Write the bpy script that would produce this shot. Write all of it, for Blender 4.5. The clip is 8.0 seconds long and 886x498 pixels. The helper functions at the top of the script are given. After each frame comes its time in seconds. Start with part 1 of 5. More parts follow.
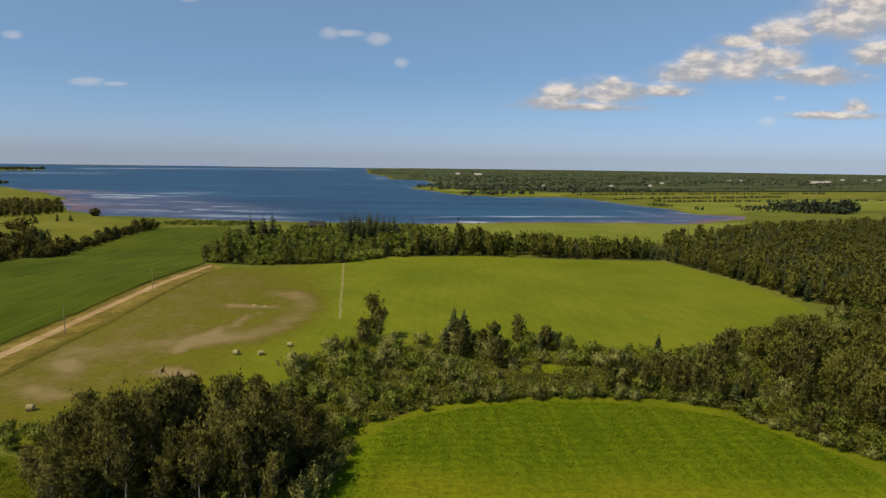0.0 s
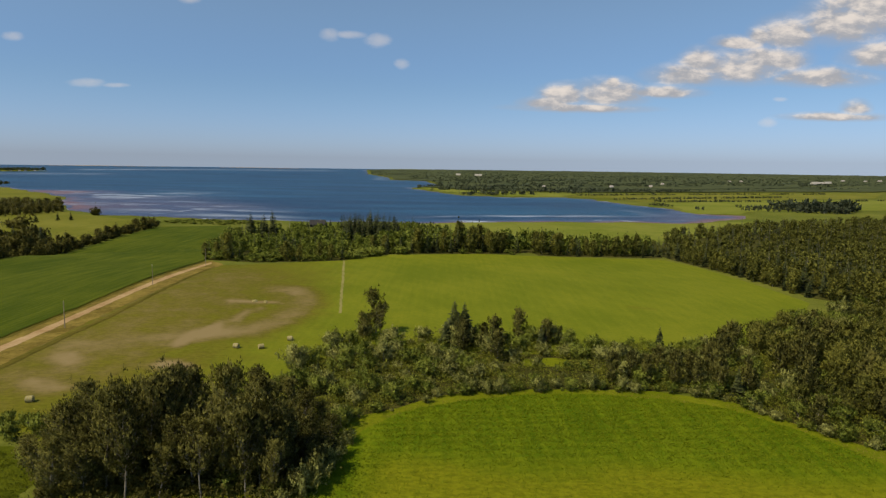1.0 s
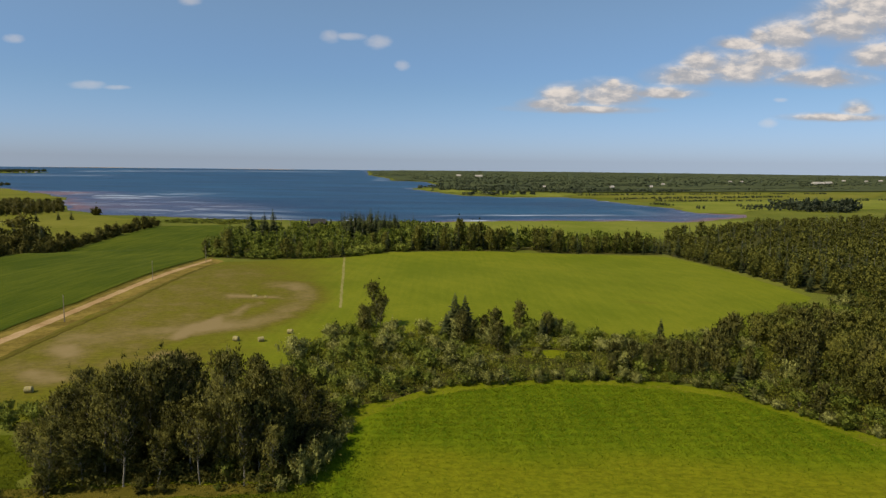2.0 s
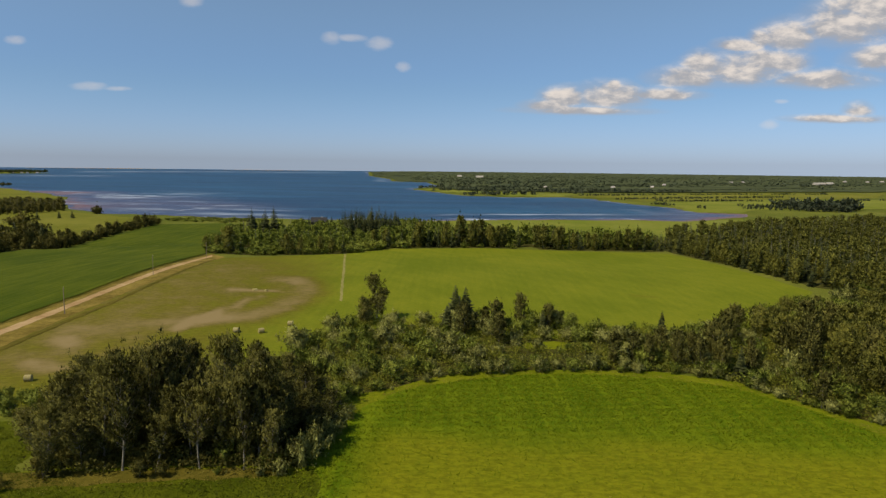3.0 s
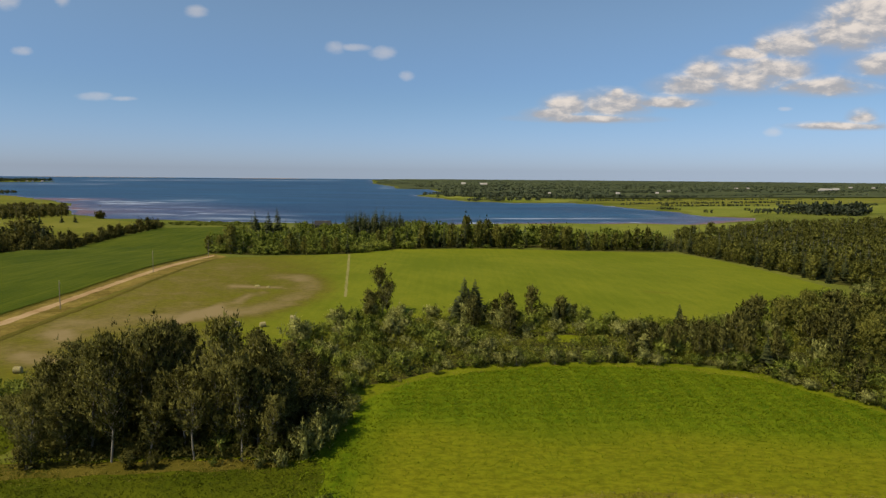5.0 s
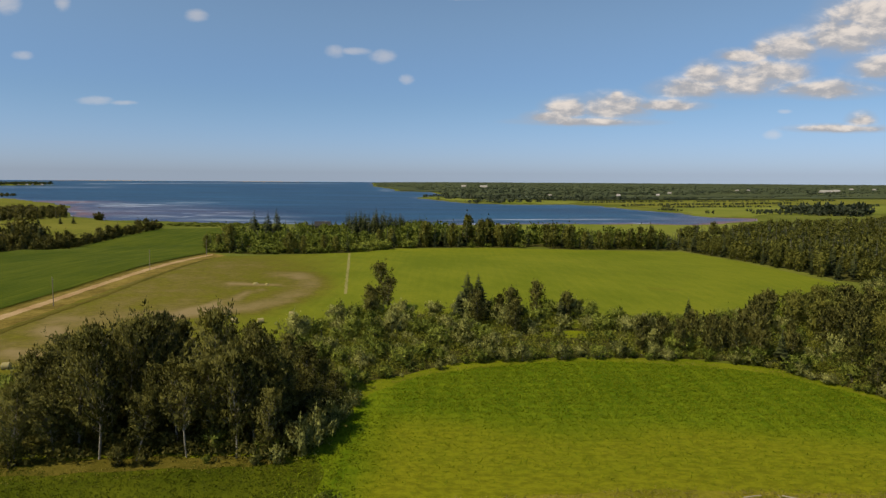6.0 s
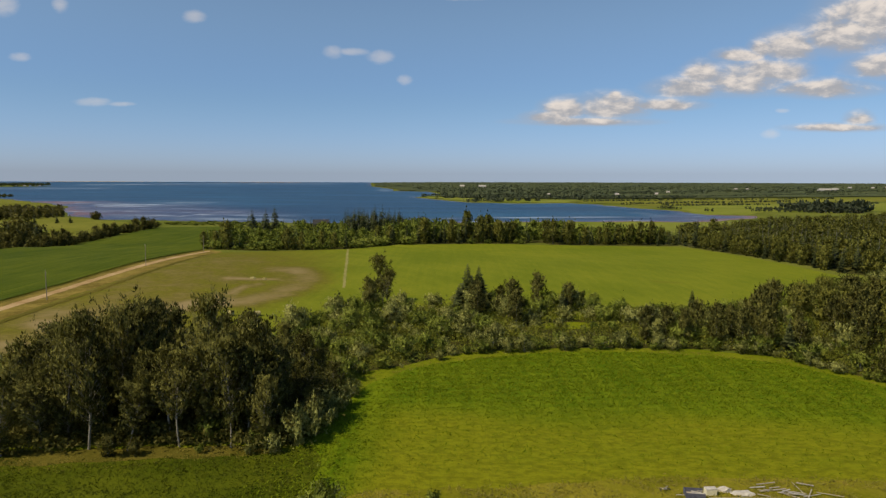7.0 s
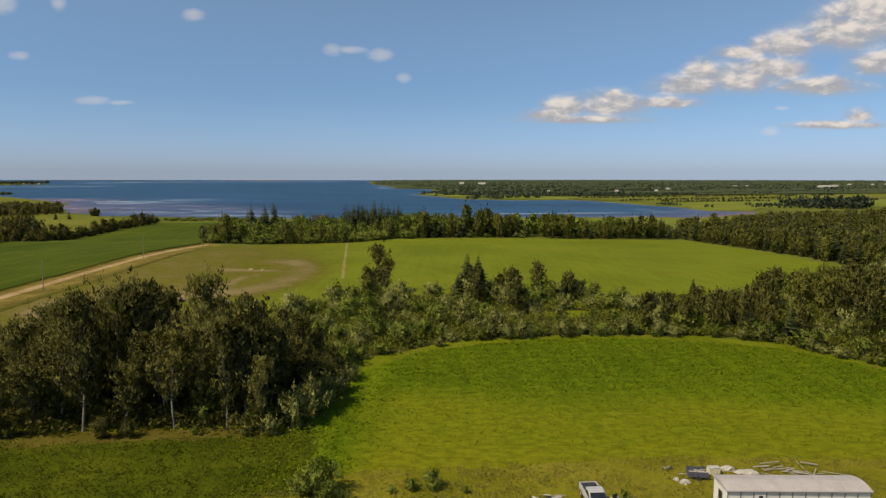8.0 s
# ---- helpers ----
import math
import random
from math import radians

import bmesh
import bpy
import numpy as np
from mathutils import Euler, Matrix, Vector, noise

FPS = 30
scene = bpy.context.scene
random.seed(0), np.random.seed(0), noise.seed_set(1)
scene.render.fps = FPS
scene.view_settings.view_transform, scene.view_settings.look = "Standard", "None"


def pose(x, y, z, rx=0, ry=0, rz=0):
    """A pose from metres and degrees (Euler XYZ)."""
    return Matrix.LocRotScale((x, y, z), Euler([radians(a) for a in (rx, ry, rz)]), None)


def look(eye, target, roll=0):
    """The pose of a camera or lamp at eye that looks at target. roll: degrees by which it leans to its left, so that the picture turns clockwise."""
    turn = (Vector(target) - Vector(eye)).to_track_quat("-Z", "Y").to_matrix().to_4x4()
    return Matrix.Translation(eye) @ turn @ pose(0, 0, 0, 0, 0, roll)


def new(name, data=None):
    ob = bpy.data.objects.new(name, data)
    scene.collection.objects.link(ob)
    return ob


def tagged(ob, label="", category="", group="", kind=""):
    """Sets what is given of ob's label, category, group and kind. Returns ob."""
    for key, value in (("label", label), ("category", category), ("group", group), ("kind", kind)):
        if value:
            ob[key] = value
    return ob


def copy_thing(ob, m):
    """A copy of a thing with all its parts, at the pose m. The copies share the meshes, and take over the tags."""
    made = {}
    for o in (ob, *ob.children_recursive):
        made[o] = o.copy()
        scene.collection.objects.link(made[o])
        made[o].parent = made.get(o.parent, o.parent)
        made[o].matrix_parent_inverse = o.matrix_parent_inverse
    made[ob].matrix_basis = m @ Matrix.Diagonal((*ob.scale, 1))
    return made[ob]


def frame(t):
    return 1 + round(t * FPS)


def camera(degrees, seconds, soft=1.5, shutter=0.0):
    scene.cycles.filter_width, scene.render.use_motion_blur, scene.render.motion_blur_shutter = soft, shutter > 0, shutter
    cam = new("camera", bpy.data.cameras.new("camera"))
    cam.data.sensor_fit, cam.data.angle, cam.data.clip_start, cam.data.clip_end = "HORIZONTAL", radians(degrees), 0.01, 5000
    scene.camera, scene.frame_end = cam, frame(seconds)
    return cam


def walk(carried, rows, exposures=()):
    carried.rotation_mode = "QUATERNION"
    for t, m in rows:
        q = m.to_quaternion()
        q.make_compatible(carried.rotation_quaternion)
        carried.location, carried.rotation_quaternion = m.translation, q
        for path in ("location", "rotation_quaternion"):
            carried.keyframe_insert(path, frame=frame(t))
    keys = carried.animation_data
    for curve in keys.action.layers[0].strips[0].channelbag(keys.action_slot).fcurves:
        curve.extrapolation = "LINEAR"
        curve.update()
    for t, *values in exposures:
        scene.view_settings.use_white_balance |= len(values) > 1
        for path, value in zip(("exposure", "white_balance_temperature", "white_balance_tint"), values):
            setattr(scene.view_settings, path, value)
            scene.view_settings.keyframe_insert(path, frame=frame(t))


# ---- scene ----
cam = camera(70.0, 8.0, 1.3)
PATH = [
    (0, (0.359, -1.212, 47.572), (0.356, 0.771, 47.31), 0.8),
    (0.5, (0.309, -1.106, 46.681), (0.307, 0.877, 46.419), 0.8),
    (1, (0.284, -1.103, 45.569), (0.28, 0.88, 45.311), 0.8),
    (1.5, (0.369, -0.999, 44.475), (0.364, 0.985, 44.219), 0.7),
    (3, (0.518, -0.979, 40.801), (0.509, 1.006, 40.551), 0.7),
    (3.5, (0.402, -0.461, 39.676), (0.39, 1.523, 39.428), 0.7),
    (4, (0.103, 0.694, 38.339), (0.087, 2.68, 38.104), 0.7),
    (4.5, (-0.21, 2.364, 37.082), (-0.229, 4.351, 36.853), 0.6),
    (6, (-1.124, 7.866, 33.245), (-1.146, 9.855, 33.031), 0.4),
    (6.5, (-1.263, 9.17, 32.004), (-1.283, 11.159, 31.791), 0.3),
    (7, (-1.362, 10.03, 30.846), (-1.38, 12.019, 30.633), 0.2),
    (7.5, (-1.313, 10.483, 29.747), (-1.331, 12.471, 29.533), 0.1),
    (8, (-1.244, 10.823, 28.566), (-1.261, 12.811, 28.347), 0.1),
]
walk(cam, [(t, look(eye, target, roll)) for t, eye, target, roll in PATH], [(0, 0.0, 6950, 10), (8, 0.0, 6950, 10)])

# ---- world and sun ----
SUN_FROM = Vector((-0.80, -0.54, 1.15)).normalized()
# heading and height of each cumulus tower, its half width and half height
CUMULUS = [
    (0.153, 0.098, 0.031, 0.010), (0.182, 0.112, 0.029, 0.017), (0.249, 0.113, 0.044, 0.021), (0.256, 0.129, 0.010, 0.010), (0.210, 0.092, 0.079, 0.007),
    (0.334, 0.118, 0.044, 0.010), (0.365, 0.142, 0.044, 0.017), (0.392, 0.164, 0.025, 0.020), (0.445, 0.156, 0.062, 0.027), (0.496, 0.169, 0.042, 0.019),
    (0.477, 0.202, 0.016, 0.014), (0.517, 0.204, 0.037, 0.026), (0.446, 0.192, 0.031, 0.011), (0.528, 0.167, 0.021, 0.017), (0.611, 0.222, 0.062, 0.035),
    (0.655, 0.250, 0.068, 0.040), (0.578, 0.220, 0.029, 0.023), (0.576, 0.142, 0.062, 0.015), (0.665, 0.176, 0.043, 0.022), (0.633, 0.097, 0.017, 0.013),
    (0.604, 0.084, 0.058, 0.007),
]
# the same for the thin wisps
WISPS = [
    (-0.180, 0.197, 0.016, 0.010), (-0.106, 0.190, 0.020, 0.011), (-0.148, 0.198, 0.027, 0.006), (-0.069, 0.156, 0.012, 0.008), (-0.556, 0.121, 0.029, 0.007),
    (-0.393, 0.249, 0.018, 0.010), (0.498, 0.074, 0.015, 0.008), (0.515, 0.110, 0.012, 0.004), (-0.512, 0.118, 0.022, 0.004), (-0.665, 0.189, 0.018, 0.007),
    (-0.599, 0.267, 0.013, 0.012), (-0.685, 0.268, 0.023, 0.018), (0.024, 0.281, 0.049, 0.007),
]
SUN_ELEV = math.asin(SUN_FROM.z)
SUN_AZIM = math.atan2(SUN_FROM.x, SUN_FROM.y)


class Graph:
    """Short-hand for building node trees."""

    def __init__(self, tree):
        self.tree = tree
        tree.nodes.clear()

    def node(self, kind, **props):
        n = self.tree.nodes.new(kind)
        if "operation" in props:
            n.operation, n.use_clamp = props["operation"], props.get("use_clamp", False)
        if "interpolation_type" in props:
            n.interpolation_type = props["interpolation_type"]
        if "blend_type" in props:
            n.data_type, n.blend_type = "RGBA", props["blend_type"]
        if "attribute_name" in props:
            n.attribute_name = props["attribute_name"]
        return n

    def put(self, socket, value):
        if isinstance(value, bpy.types.NodeSocket):
            self.tree.links.new(value, socket)
        elif value is not None:
            socket.default_value = value

    def math(self, op, a, b=None, c=None, clamp=False):
        n = self.node("ShaderNodeMath", operation=op, use_clamp=clamp)
        for i, v in enumerate((a, b, c)):
            self.put(n.inputs[i], v)
        return n.outputs[0]

    def ramp(self, value, lo, hi, to_lo=0.0, to_hi=1.0):
        n = self.node("ShaderNodeMapRange", interpolation_type="SMOOTHSTEP")
        for i, v in enumerate((value, lo, hi, to_lo, to_hi)):
            self.put(n.inputs[i], v)
        return n.outputs[0]

    def mix(self, fac, a, b, blend="MIX"):
        n = self.node("ShaderNodeMix", data_type="RGBA", blend_type=blend)
        self.put(n.inputs[0], fac)
        self.put(n.inputs[6], a if isinstance(a, bpy.types.NodeSocket) else (*a, 1))
        self.put(n.inputs[7], b if isinstance(b, bpy.types.NodeSocket) else (*b, 1))
        return n.outputs[2]

    def noise(self, vector, scale, detail=4.0, rough=0.55, distort=0.0):
        n = self.node("ShaderNodeTexNoise")
        self.put(n.inputs["Vector"], vector)
        n.inputs["Scale"].default_value = scale
        n.inputs["Detail"].default_value = detail
        n.inputs["Roughness"].default_value = rough
        n.inputs["Distortion"].default_value = distort
        return n.outputs["Fac"]

    def stretch(self, vector, scale, turn=0.0):
        n = self.node("ShaderNodeMapping")
        self.put(n.inputs["Vector"], vector)
        n.inputs["Scale"].default_value = scale
        n.inputs["Rotation"].default_value = (0, 0, radians(turn))
        return n.outputs[0]


def make_world():
    w = bpy.data.worlds.new("sky")
    scene.world = w
    w.use_nodes = True
    g = Graph(w.node_tree)
    way = g.node("ShaderNodeTexCoord").outputs["Generated"]
    sep = g.node("ShaderNodeSeparateXYZ")
    g.put(sep.inputs[0], way)
    up = g.node("ShaderNodeCombineXYZ")
    g.put(up.inputs[0], sep.outputs[0])
    g.put(up.inputs[1], sep.outputs[1])
    g.put(up.inputs[2], g.math("MAXIMUM", sep.outputs[2], 0.012))
    sky = g.node("ShaderNodeTexSky")
    sky.sky_type, sky.sun_disc, sky.sun_elevation, sky.sun_rotation = "NISHITA", False, SUN_ELEV, SUN_AZIM
    sky.air_density, sky.dust_density, sky.ozone_density = 1.0, 0.6, 2.5
    g.put(sky.inputs[0], up.outputs[0])
    level = sep.outputs[2]
    tint = g.mix(g.ramp(level, 0.0, 0.13), (0.46, 0.58, 0.97), (0.455, 0.58, 0.765))
    tint = g.mix(g.ramp(level, 0.11, 0.27), tint, (0.64, 0.715, 0.77))
    blue = g.mix(1.0, sky.outputs[0], tint, "MULTIPLY")
    bg = g.node("ShaderNodeBackground")
    g.put(bg.inputs[0], blue)
    bg.inputs[1].default_value = 0.14
    # fair-weather cumulus, in the plane of u = x / y and v = z / y
    ahead = g.math("MAXIMUM", sep.outputs[1], 0.05)
    u, v = g.math("DIVIDE", sep.outputs[0], ahead), g.math("DIVIDE", sep.outputs[2], ahead)
    flat = g.node("ShaderNodeCombineXYZ")
    g.put(flat.inputs[0], u)
    g.put(flat.inputs[1], g.math("MULTIPLY", v, 2.0))
    place = flat.outputs[0]
    edge = g.noise(place, 20, 8, 0.6, 0.25)
    bank, crest, wisps = None, None, None
    for cu, cv, ru, rv in CUMULUS:
        du = g.math("DIVIDE", g.math("SUBTRACT", u, cu), 1.2 * ru)
        du = g.math("MULTIPLY", du, du)
        dv = g.math("DIVIDE", g.math("SUBTRACT", v, cv), rv)
        low = g.math("MAXIMUM", dv, g.math("MULTIPLY", dv, -1.35))
        d = g.math("SUBTRACT", 1.0, g.math("ADD", du, g.math("MULTIPLY", low, low)))
        high = g.math("SUBTRACT", dv, 0.55)
        c = g.math("SUBTRACT", 1.0, g.math("ADD", du, g.math("MULTIPLY", high, high)))
        bank = d if bank is None else g.math("SMOOTH_MAX", bank, d, 0.3)
        crest = c if crest is None else g.math("SMOOTH_MAX", crest, c, 0.1)
    for cu, cv, ru, rv in WISPS:
        du = g.math("DIVIDE", g.math("SUBTRACT", u, cu), ru)
        dv = g.math("DIVIDE", g.math("SUBTRACT", v, cv), rv)
        d = g.math("SUBTRACT", 1.0, g.math("ADD", g.math("MULTIPLY", du, du), g.math("MULTIPLY", dv, dv)))
        wisps = d if wisps is None else g.math("MAXIMUM", wisps, d)
    front = g.ramp(sep.outputs[1], 0.1, 0.2)
    billow = g.math("ADD", bank, g.math("MULTIPLY", g.math("SUBTRACT", edge, 0.46), 2.4))
    cover = g.math("MULTIPLY", g.ramp(billow, -0.45, 0.95, 0, 0.94), front)
    thin = g.math("ADD", wisps, g.math("MULTIPLY", g.math("SUBTRACT", edge, 0.5), 2.4))
    cover = g.math("MAXIMUM", cover, g.math("MULTIPLY", g.ramp(thin, -0.5, 1.5), g.math("MULTIPLY", front, 0.40)))
    veil = g.math("MULTIPLY", g.ramp(g.math("ADD", bank, g.math("MULTIPLY", edge, 1.2)), -0.9, 1.3, 0, 0.42), front)
    cover = g.math("MAXIMUM", cover, veil)
    shifted = g.node("ShaderNodeVectorMath")
    g.put(shifted.inputs[0], place)
    shifted.inputs[1].default_value = (-0.008, 0.020, 0)
    relief = g.math("SUBTRACT", edge, g.noise(shifted.outputs[0], 20, 8, 0.6, 0.25))
    lit = g.ramp(g.math("ADD", g.math("MULTIPLY", relief, 3.2), g.math("MULTIPLY", crest, 0.55)), -0.15, 1.0)
    lit = g.math("MAXIMUM", lit, g.ramp(thin, -0.8, -0.3))
    cloud = g.node("ShaderNodeBackground")
    g.put(cloud.inputs[0], g.mix(lit, (0.39, 0.40, 0.44), (0.78, 0.72, 0.68)))
    mixed = g.node("ShaderNodeMixShader")
    g.put(mixed.inputs[0], cover)
    g.put(mixed.inputs[1], bg.outputs[0])
    g.put(mixed.inputs[2], cloud.outputs[0])
    g.put(g.node("ShaderNodeOutputWorld").inputs[0], mixed.outputs[0])


make_world()
sun = new("sun", bpy.data.lights.new("sun", "SUN"))
sun.data.energy, sun.data.angle, sun.data.color = 4.3, radians(0.53), (1.0, 0.88, 0.64)
sun.matrix_world = look(SUN_FROM * 100, (0, 0, 0))


# ---- materials ----
def principled(name):
    m = bpy.data.materials.new(name)
    m.use_nodes = True
    g = Graph(m.node_tree)
    b = g.node("ShaderNodeBsdfPrincipled")
    out = g.node("ShaderNodeOutputMaterial")
    g.put(out.inputs[0], b.outputs[0])
    return m, g, b, out


def bump(g, b, height, strength, distance):
    n = g.node("ShaderNodeBump")
    g.put(n.inputs["Height"], height)
    n.inputs["Strength"].default_value = strength
    n.inputs["Distance"].default_value = distance
    g.put(b.inputs["Normal"], n.outputs[0])


def position(g):
    return g.node("ShaderNodeNewGeometry").outputs["Position"]


def attribute(g, name):
    return g.node("ShaderNodeAttribute", attribute_name=name).outputs["Fac"]


def field_mat(name, low, high, worn=None, bare=None, patch=0.03, grain=0.9, rows=None, lift=0.25, fleck=None):
    """Grass, crop or soil: two colours over large patches and fine grain; rows = (direction, spacing, weight); worn is mixed in by the wear map."""
    m, g, b, out = principled(name)
    p = position(g)
    big = g.noise(p, patch, 5, 0.6, 0.4)
    small = g.noise(p, grain, 6, 0.7)
    tone = g.math("ADD", g.math("MULTIPLY", big, 0.75), g.math("MULTIPLY", small, 0.55))
    if rows:
        turn, spacing, weight = rows
        q = g.stretch(p, (1, 1, 1), turn)
        wave = g.node("ShaderNodeTexWave")
        g.put(wave.inputs["Vector"], q)
        wave.inputs["Scale"].default_value = 0.314 / spacing
        wave.inputs["Distortion"].default_value = 1.6
        wave.inputs["Detail"].default_value = 3
        wave.inputs["Detail Scale"].default_value = 0.6
        streak = g.noise(g.stretch(p, (1, 0.06, 1), turn), 0.5, 5, 0.6)
        tone = g.math("ADD", tone, g.math("MULTIPLY", g.math("SUBTRACT", wave.outputs["Fac"], 0.5), weight * 0.3))
        tone = g.math("ADD", tone, g.math("MULTIPLY", g.math("SUBTRACT", streak, 0.5), weight * 2.5))
    colour = g.mix(g.ramp(tone, 0.42, 0.9), low, high)
    if fleck:
        f = g.noise(p, 0.35, 7, 0.75)
        colour = g.mix(g.ramp(f, 0.58, 0.72, 0, 0.8), colour, fleck)
    if worn:
        mottle = g.ramp(g.noise(g.stretch(p, (0.6, 1, 1)), 1.1, 6, 0.7), 0.36, 0.62)
        thin = g.mix(mottle, tuple(0.66 * c for c in worn), tuple(1.08 * c for c in worn))
        edge = g.math("ADD", attribute(g, "wear"), g.math("MULTIPLY", g.math("SUBTRACT", g.noise(p, 0.12, 8, 0.7), 0.5), 0.9))
        colour = g.mix(g.ramp(edge, 0.02, 0.98, 0, 0.9), colour, thin)
        if bare:
            colour = g.mix(g.ramp(edge, 0.6, 1.35), colour, bare)
    g.put(b.inputs["Base Color"], colour)
    b.inputs["Roughness"].default_value = 1.0
    b.inputs["Specular IOR Level"].default_value = 0.04
    bump(g, b, g.math("ADD", small, g.math("MULTIPLY", g.noise(p, grain * 5, 3), 0.5)), 0.8, lift)
    return m


def leaf_mat(name, dark, light, back=0.25, silver=0.7):
    m = bpy.data.materials.new(name)
    m.use_nodes = True
    g = Graph(m.node_tree)
    geo = g.node("ShaderNodeNewGeometry")
    info = g.node("ShaderNodeObjectInfo")
    clump = g.ramp(g.noise(geo.outputs["Position"], 0.7, 3, 0.6), 0.34, 0.68)
    tone = g.math("ADD", g.math("MULTIPLY", geo.outputs["Random Per Island"], 0.22), g.math("MULTIPLY", clump, 0.46))
    tone = g.math("ADD", tone, g.math("MULTIPLY", info.outputs["Random"], 0.42))
    colour = g.mix(g.ramp(tone, 0.12, 1.05), dark, light)
    # pale flecks, weighted by silver, put sunlit highlights and leaf undersides into colour
    pale = tuple(min(0.5, 1.5 * c) for c in light)
    sun_fleck = g.math("ADD", g.noise(geo.outputs["Position"], 1.5, 2), g.math("MULTIPLY", geo.outputs["Random Per Island"], 0.12))
    colour = g.mix(g.ramp(sun_fleck, 0.56, 0.74, 0, silver), colour, pale)
    b = g.node("ShaderNodeBsdfPrincipled")
    g.put(b.inputs["Base Color"], colour)
    b.inputs["Roughness"].default_value = 0.7
    b.inputs["Specular IOR Level"].default_value = 0.12
    t = g.node("ShaderNodeBsdfTranslucent")
    g.put(t.inputs[0], colour)
    mixer = g.node("ShaderNodeMixShader")
    mixer.inputs[0].default_value = back
    g.put(mixer.inputs[1], b.outputs[0])
    g.put(mixer.inputs[2], t.outputs[0])
    g.put(g.node("ShaderNodeOutputMaterial").inputs[0], mixer.outputs[0])
    return m


def plain_mat(name, low, high, rough=0.6, metal=0.0, scale=3.0, relief=0.3, depth=0.02, stretch=(1, 1, 1)):
    m, g, b, out = principled(name)
    p = g.node("ShaderNodeTexCoord").outputs["Object"]
    n1, n2 = g.noise(g.stretch(p, stretch), scale, 5, 0.65), g.noise(p, scale * 9, 3)
    tone = g.math("ADD", g.math("MULTIPLY", n1, 0.75), g.math("MULTIPLY", n2, 0.3))
    g.put(b.inputs["Base Color"], g.mix(g.ramp(tone, 0.3, 0.75), low, high))
    b.inputs["Roughness"].default_value, b.inputs["Metallic"].default_value = rough, metal
    bump(g, b, tone, relief, depth)
    return m


def water_mat():
    m, g, b, out = principled("bay water")
    p = position(g)
    shallow = attribute(g, "wear")
    streak = g.noise(g.stretch(p, (0.25, 1, 1), 8), 0.02, 6, 0.6, 0.5)
    deep = g.mix(g.ramp(g.noise(g.stretch(p, (0.2, 1, 1)), 0.012, 7, 0.65), 0.38, 0.62), (0.002, 0.022, 0.062), (0.008, 0.062, 0.128))
    silt = g.mix(g.ramp(streak, 0.4, 0.6), (0.060, 0.054, 0.095), (0.044, 0.060, 0.120))
    silt = g.mix(g.ramp(shallow, 0.85, 1.15, 0, 0.8), silt, (0.17, 0.075, 0.058))
    colour = g.mix(g.ramp(g.math("ADD", shallow, g.math("MULTIPLY", g.math("SUBTRACT", streak, 0.5), 0.7)), 0.25, 0.8), deep, silt)
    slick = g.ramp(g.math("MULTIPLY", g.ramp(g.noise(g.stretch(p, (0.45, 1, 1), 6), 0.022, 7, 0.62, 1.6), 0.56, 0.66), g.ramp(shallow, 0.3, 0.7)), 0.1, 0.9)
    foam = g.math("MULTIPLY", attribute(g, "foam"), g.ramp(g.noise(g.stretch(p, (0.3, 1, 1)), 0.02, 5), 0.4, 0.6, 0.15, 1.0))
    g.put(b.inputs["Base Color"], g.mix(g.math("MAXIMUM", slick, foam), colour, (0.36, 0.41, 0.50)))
    b.inputs["Roughness"].default_value = 0.4
    b.inputs["Specular IOR Level"].default_value = 0.22
    bump(g, b, g.noise(g.stretch(p, (0.5, 1, 1)), 0.8, 5, 0.6), 0.6, 0.6)
    return m


MAT_GROUND = field_mat("rough meadow", (0.076, 0.098, 0.012), (0.158, 0.166, 0.030), patch=0.012, grain=0.4, lift=0.4)
MAT_CROP = field_mat("low green crop", (0.070, 0.116, 0.003), (0.128, 0.172, 0.006), worn=(0.180, 0.182, 0.008), patch=0.035, grain=1.4, rows=(86, 2.6, 0.55), lift=0.2)
MAT_POTATO = field_mat("dark green row crop", (0.042, 0.066, 0.005), (0.090, 0.110, 0.010), patch=0.02, grain=1.2, rows=(7, 1.8, 0.34), lift=0.25)
MAT_PASTURE = field_mat("grazed pasture", (0.104, 0.136, 0.008), (0.168, 0.184, 0.014), worn=(0.124, 0.100, 0.014), bare=(0.23, 0.176, 0.083), patch=0.02, grain=0.8, rows=(-38, 9.0, 0.14), lift=0.12)
MAT_MARGIN = field_mat("uncut margin grass", (0.092, 0.124, 0.004), (0.182, 0.200, 0.010), patch=0.08, grain=1.2, lift=0.3)
MAT_YARD = field_mat("long yard grass", (0.13, 0.135, 0.006), (0.26, 0.22, 0.024), patch=0.08, grain=1.2, lift=0.3, fleck=(0.20, 0.145, 0.035))
# greyed blue-green: distance haze is put into the land's base colour
MAT_HAZED_LAND = field_mat("hazed far woodland", (0.032, 0.044, 0.022), (0.090, 0.104, 0.040), patch=0.008, grain=0.04, rows=(90, 120.0, 0.25), lift=0.5)
MAT_HAY = field_mat("mown hay meadow", (0.108, 0.120, 0.012), (0.182, 0.176, 0.030), patch=0.012, grain=0.2, lift=0.2)
# grass coloured darker to imitate the lens's corner fall-off
MAT_DIM_GRASS = field_mat("rough grass with vignette darkening", (0.046, 0.064, 0.003), (0.092, 0.106, 0.006), patch=0.12, grain=1.2, lift=0.25)
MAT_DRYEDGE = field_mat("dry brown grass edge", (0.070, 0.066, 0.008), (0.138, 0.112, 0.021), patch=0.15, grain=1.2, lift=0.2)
MAT_DRY = field_mat("dry uncut grass", (0.18, 0.175, 0.05), (0.27, 0.24, 0.09), patch=0.1, grain=1.0, lift=0.1)
